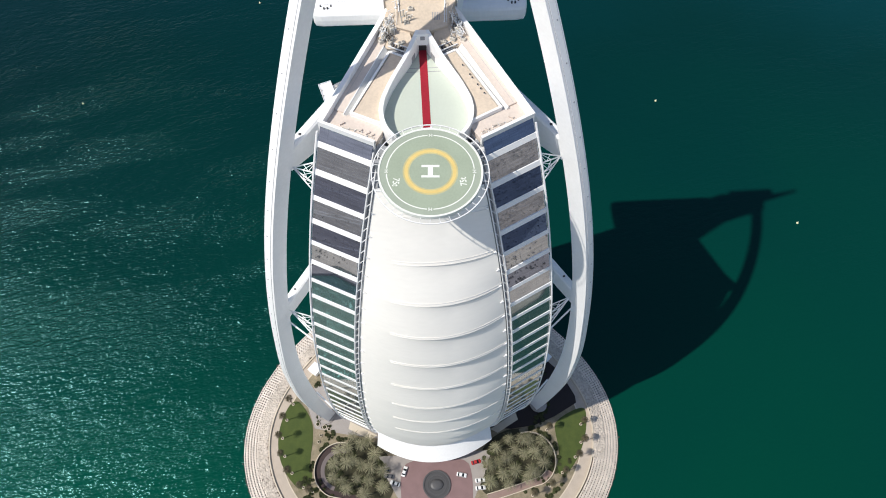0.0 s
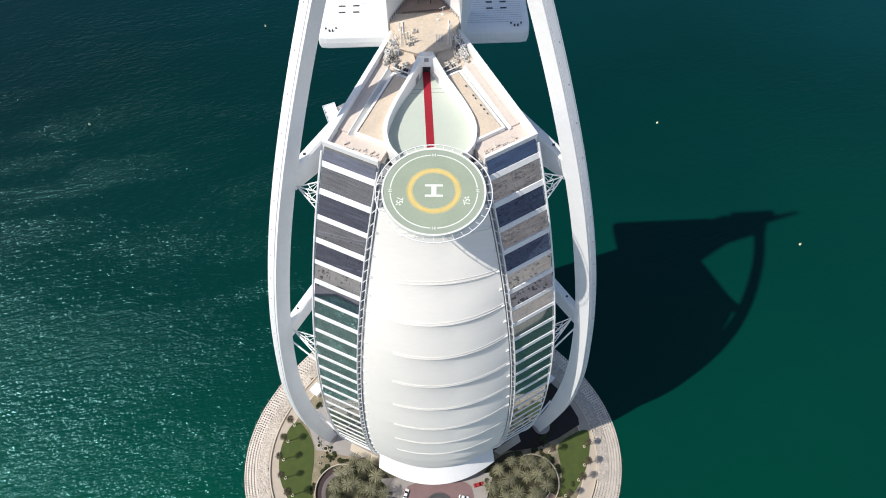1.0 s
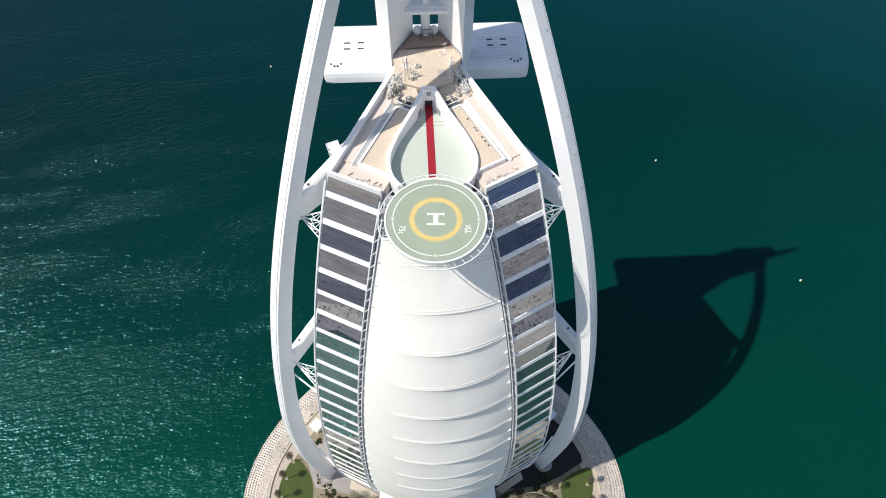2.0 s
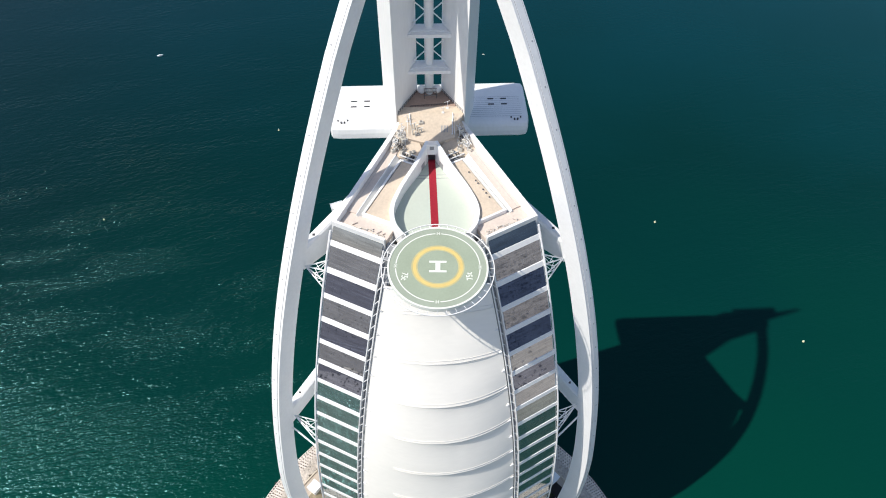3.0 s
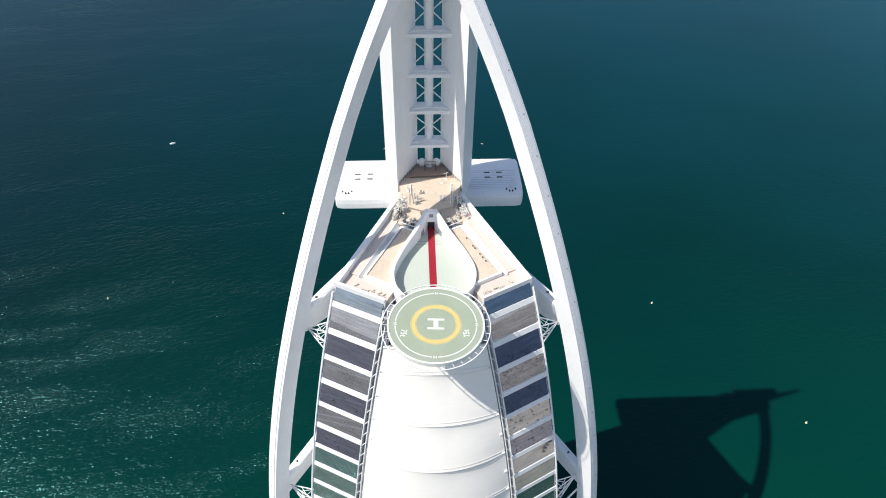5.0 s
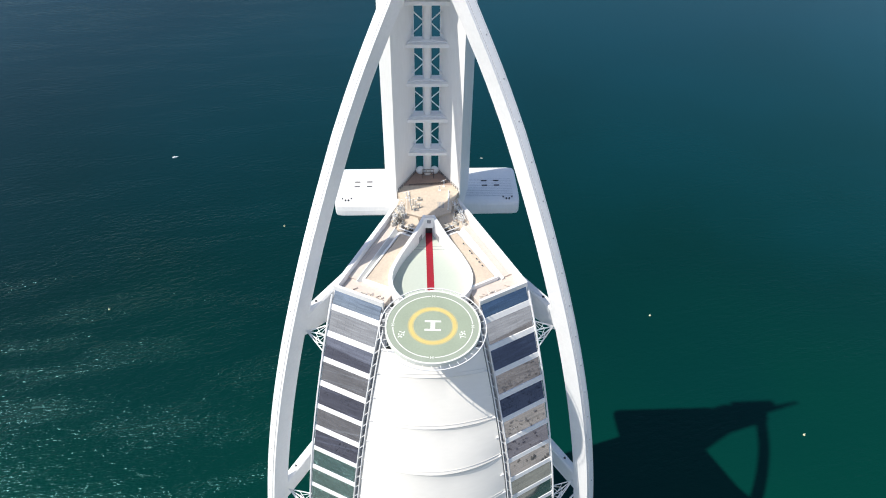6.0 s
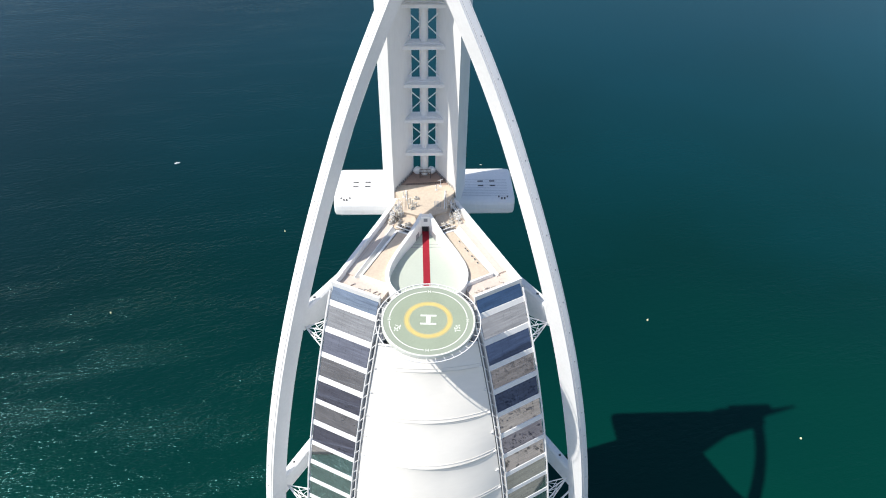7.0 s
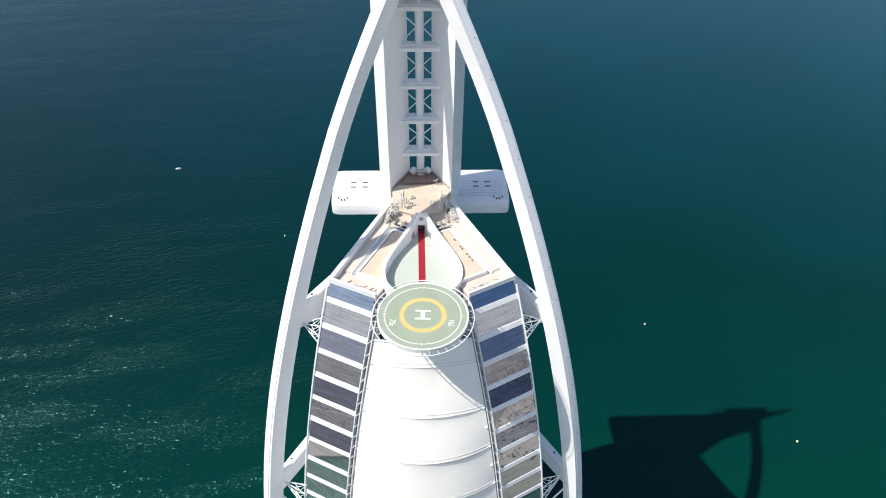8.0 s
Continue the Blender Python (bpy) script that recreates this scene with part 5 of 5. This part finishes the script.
prism(bm, [(-54.2, 208.4), (-47.6, 212.6), (-44.6, 206.8), (-51.6, 203.0)], -0.4, 1.0)
part("pontoon", bm, RECESS, barge, "grey steel side pontoon")
for x, y, w in ((-60.6, 203.8, 0.8), (-59.4, 199.6, 0.7), (-51.2, 206.6, 1.2), (-49.0, 207.6, 0.9)):
    bm = bmesh.new()
    box(bm, (x - w / 2, y - w / 2, 0.9), (x + w / 2, y + w / 2, 2.6))
    part("deck_locker", bm, EQUIP, barge)

# ---- sea armour ----
def from_lists(name, verts, faces, mat):
    me = bpy.data.meshes.new(name)
    me.from_pydata(verts, [], faces)
    me.update()
    me.materials.append(mat)
    return new(name, me)


verts, faces = [], []
rng = random.Random(21)
for row in range(-3, 5):
    rad = 84.9 + 1.46 * row
    zc = 2.5 - (rad - 85.2) * 0.34
    n = int(2 * math.pi * rad / 1.5)
    for i in range(n):
        a = 2 * math.pi * (i + 0.5 * (row % 2)) / n
        if row < 0 and not (math.cos(a) > 0 and math.sin(a) < -0.25):
            continue
        m = Matrix.Translation((*isle(rad, a), zc + rng.uniform(-0.06, 0.06))) @ Matrix.Rotation(a + rng.uniform(-0.05, 0.05), 4, 'Z') @ Matrix.Rotation(0.34, 4, 'Y')
        b = len(verts)
        for z in (-0.6, 0.32):
            for h in (0.72, 0.40):
                verts += [tuple(m @ Vector((x * h, y * h, z))) for x, y in ((-1, -1), (1, -1), (1, 1), (-1, 1))]
        for k in range(4):
            j = (k + 1) % 4
            faces += [(b + k, b + j, b + 8 + j, b + 8 + k), (b + 8 + k, b + 8 + j, b + 12 + j, b + 12 + k), (b + 12 + k, b + 12 + j, b + 4 + j, b + 4 + k)]
tagged(from_lists("armour_blocks", verts, faces, BLOCK), "rows of pale hollow concrete sea-defence blocks", "sea defence", kind="stuff")
verts, faces = [], []
for _ in range(8200):
    a, rad = rng.uniform(0, 2 * math.pi), rng.uniform(79.4, 84.5)
    if math.cos(a) > 0 and math.sin(a) < -0.25:
        continue
    c = Vector((*isle(rad, a), 3.9 - (rad - 80) * 0.28))
    s = rng.uniform(0.5, 1.2)
    b = len(verts)
    e = Euler((rng.uniform(-0.4, 0.4), rng.uniform(-0.4, 0.4), rng.uniform(0, 6.28))).to_matrix()
    for z, k in ((-0.5, 1.0), (0.25, 0.95), (0.5, 0.6)):
        for q in range(6):
            t = q * math.pi / 3
            verts.append(tuple(c + e @ Vector((k * s * math.cos(t) * rng.uniform(0.75, 1.1), k * s * 0.8 * math.sin(t) * rng.uniform(0.75, 1.1), z * s))))
    for r in (0, 6):
        for q in range(6):
            w = (q + 1) % 6
            faces.append((b + r + q, b + r + w, b + r + 6 + w, b + r + 6 + q))
    faces.append(tuple(b + 12 + q for q in range(6)))
tagged(from_lists("boulders", verts, faces, ROCK), "loose pale boulders above the sea-defence blocks", "rocks", kind="stuff")

verts, faces = [], []
for _ in range(2400):
    a, rad = rng.uniform(0, 2 * math.pi), 90.7 + abs(rng.gauss(0, 0.55))
    c = Vector((*isle(rad, a), 0.3 - (rad - 90.7) * 0.2))
    k = rng.uniform(0.3, 0.75)
    b = len(verts)
    for z, w in ((-0.5, 1.0), (0.2, 0.85), (0.45, 0.4)):
        for q in range(5):
            t = q * 1.2566 + k
            verts.append(tuple(c + Vector((w * k * math.cos(t) * rng.uniform(0.7, 1.1), w * k * math.sin(t) * rng.uniform(0.7, 1.1), z * k))))
    for r in (0, 5):
        for q in range(5):
            w = (q + 1) % 5
            faces.append((b + r + q, b + r + w, b + r + 5 + w, b + r + 5 + q))
    faces.append(tuple(b + 10 + q for q in range(5)))
tagged(from_lists("wet_rocks", verts, faces, HOLLOW), "dark wet rocks awash at the island's waterline", "rocks", kind="stuff")

# ---- far shore, mirrored in the windows ----
coast = [(-30000, -420), (-900, -250), (-500, -190), (-268, -150), (-252, -172), (-243, -200), (-140, -235), (0, -228), (110, -196),
         (146, -122), (170, -112), (240, -118), (330, -150), (520, -205), (1000, -300), (30000, -600)]
bm = bmesh.new()
prism(bm, coast + [(30000, -30000), (-30000, -30000)], -2, 1.6)
BEACH = material("beach_sand", (0.42, 0.375, 0.32), 0.95, second=(0.29, 0.265, 0.23), scale=0.5)
tagged(part("shore", bm, BEACH), "sandy beach and built-up shore beyond the sea", "shore", kind="structure")
EASTGROUND = material("pale_town_ground", (0.27, 0.24, 0.215), 0.95, second=(0.16, 0.145, 0.135), scale=0.4)
WESTGROUND = material("dark_town_ground", (0.165, 0.15, 0.145), 0.95, second=(0.095, 0.088, 0.09), scale=0.35, stretch=(0.3, 1, 1))
TOWN = material("town_walls", (0.19, 0.175, 0.17), 0.85, spots=0.2, spread=0.25)
PALETOWN = material("pale_town_walls", (0.36, 0.33, 0.31), 0.85, spots=0.3, spread=0.65)
WOOD = material("town_trees", (0.15, 0.14, 0.115), 0.9, spots=0.4, spread=0.4, scale=0.5)
SCRUB = material("town_scrub", (0.20, 0.175, 0.14), 0.9, spots=0.3, spread=0.3, scale=0.5)
ROADWAY = material("town_road", (0.27, 0.27, 0.28), 0.9, spots=0.2, scale=0.4)
inland = [(x, y) for x, y in ((60, -330), (230, -262), (430, -300), (800, -430), (1500, -700))]
bm = bmesh.new()
prism(bm, inland + [(29900, -700), (29900, -29900), (60, -29900)], 1.0, 1.75)
tagged(part("east_town_ground", bm, EASTGROUND), "pale built-up ground behind the eastern beach", "ground", kind="structure")
bm = bmesh.new()
prism(bm, [(-29900, -520), (-900, -300), (-420, -225), (-285, -192), (-262, -222), (-150, -262), (60, -270), (60, -29900), (-29900, -29900)], 1.0, 1.75)
tagged(part("west_town_ground", bm, WESTGROUND), "dark built-up ground behind the western beach", "ground", kind="structure")
bm = bmesh.new()
prism(bm, [(-29800, -1500), (29800, -1500), (29800, -29800), (-29800, -29800)], 1.2, 1.95)
DESERT = material("pale_desert", (0.42, 0.415, 0.405), 0.95, second=(0.35, 0.345, 0.335), scale=0.1)
tagged(part("desert", bm, DESERT), "pale open desert beyond the town", "ground", kind="structure")
# roads along the western shore
for k, d in enumerate((392, 404, 470, 528, 536, 655, 742, 752, 810, 905, 1010, 1022, 1130, 1290)):
    c = Vector((-0.775 * d, -0.632 * d, 1.83 + 0.004 * k))
    way = Vector((0.6, -0.8, 0)) if k % 3 else Vector((0.66, -0.75, 0))
    bm = bmesh.new()
    beam(bm, c - way * 420, c + way * 420, 2.2 + d * 0.002, 0.1, (way.y, -way.x, 0))
    tagged(part("road", bm, ROADWAY), "grey road running through the town behind the shore", "road", kind="structure")
rng = random.Random(33)


def add_block(verts, faces, x, y, z0, w, d, h, a, top=0.96):
    b = len(verts)
    c, s = math.cos(a), math.sin(a)
    for z, k in ((z0, 1.0), (z0 + h, top)):
        for i, j in ((-1, -1), (1, -1), (1, 1), (-1, 1)):
            verts.append((x + (i * w * c - j * d * s) * k / 2, y + (i * w * s + j * d * c) * k / 2, z))
    faces.extend([(b + 4, b + 5, b + 6, b + 7)] + [(b + i, b + (i + 1) % 4, b + 4 + (i + 1) % 4, b + 4 + i) for i in range(4)])


def add_tree(verts, faces, x, y, r):
    """A low-cut crown of three tilted, tapered clumps."""
    for _ in range(3):
        k = r * rng.uniform(0.5, 0.9)
        add_block(verts, faces, x + rng.uniform(-r, r) * 0.5, y + rng.uniform(-r, r) * 0.5, 1.6, k, k * rng.uniform(0.7, 1.3), r * rng.uniform(0.6, 1.1), rng.uniform(0, 3.1), 0.5)


verts, faces, pv, pf, tv, tf, wv, wf = [], [], [], [], [], [], [], []
for _ in range(17000):
    d, a = 300 * math.exp(rng.random() * 1.65), radians(rng.uniform(24, 52))
    x, y = d * math.cos(a), -d * math.sin(a)
    lot = math.sin(x * 0.031 + 1.7) * math.sin(y * 0.043 + x * 0.011) + 0.4 * math.sin(x * 0.11) * math.sin(y * 0.09)
    size = 0.3 + d / 1100
    if d < 440:
        if rng.random() < 0.06:
            add_block(pv, pf, x, y, 1.6, rng.uniform(0.8, 3), rng.uniform(0.8, 2), rng.uniform(0.5, 1.5), rng.uniform(-0.5, 0.5))
        elif (lot > 0.25 and rng.random() < 0.3) or rng.random() < 0.01:
            add_tree(tv, tf, x, y, rng.uniform(0.3, 1.1))
    elif lot > -0.1 and rng.random() < 0.75:
        add_block(pv, pf, x, y, 1.6, rng.uniform(0.8, 5) * size, rng.uniform(0.8, 2.5) * size, rng.choice((0.6, 1, 1.5, 2.5)) * size, 0.65 + rng.uniform(-0.2, 0.2))
    elif lot < -0.2 and rng.random() < 0.5:
        add_tree(tv, tf, x, y, rng.uniform(0.4, 1.6) * size)
for _ in range(160):
    d, a = rng.uniform(272, 305), radians(rng.uniform(30, 44))
    if math.sin(d * 0.3 + a * 60) * math.sin(a * 95) < 0.1:
        continue
    add_tree(tv, tf, d * math.cos(a), -d * math.sin(a), rng.uniform(0.8, 2.2))
for _ in range(2600):
    d, a = 360 * math.exp(rng.random() * 1.4), radians(rng.uniform(28, 52))
    x, y = -d * math.cos(a), -d * math.sin(a)
    if math.sin(x * 0.03) * math.sin(y * 0.037 + 0.6) < 0.1:
        continue
    if rng.random() < 0.6:
        add_block(verts, faces, x, y, 1.6, rng.uniform(0.8, 4) * d / 600, rng.uniform(0.8, 2) * d / 600, rng.choice((0.3, 0.5, 0.8)), 0.9 + rng.uniform(-0.3, 0.3))
    else:
        add_tree(wv, wf, x, y, rng.uniform(0.6, 1.8))
for _ in range(90):
    d, a = rng.uniform(318, 345), radians(rng.uniform(32, 46))
    add_tree(wv, wf, -d * math.cos(a), -d * math.sin(a), rng.uniform(0.5, 1.4))
tagged(from_lists("distant_town", verts, faces, TOWN), "low beige buildings of the town along the shore", "town", kind="stuff")
tagged(from_lists("distant_villas", pv, pf, PALETOWN), "pale villas along the eastern shore", "town", kind="stuff")
tagged(from_lists("distant_trees", tv, tf, WOOD), "dark green trees among the town's houses", "trees", kind="stuff")
tagged(from_lists("distant_scrub", wv, wf, SCRUB), "dry brown scrub behind the western beach", "scrub", kind="stuff")
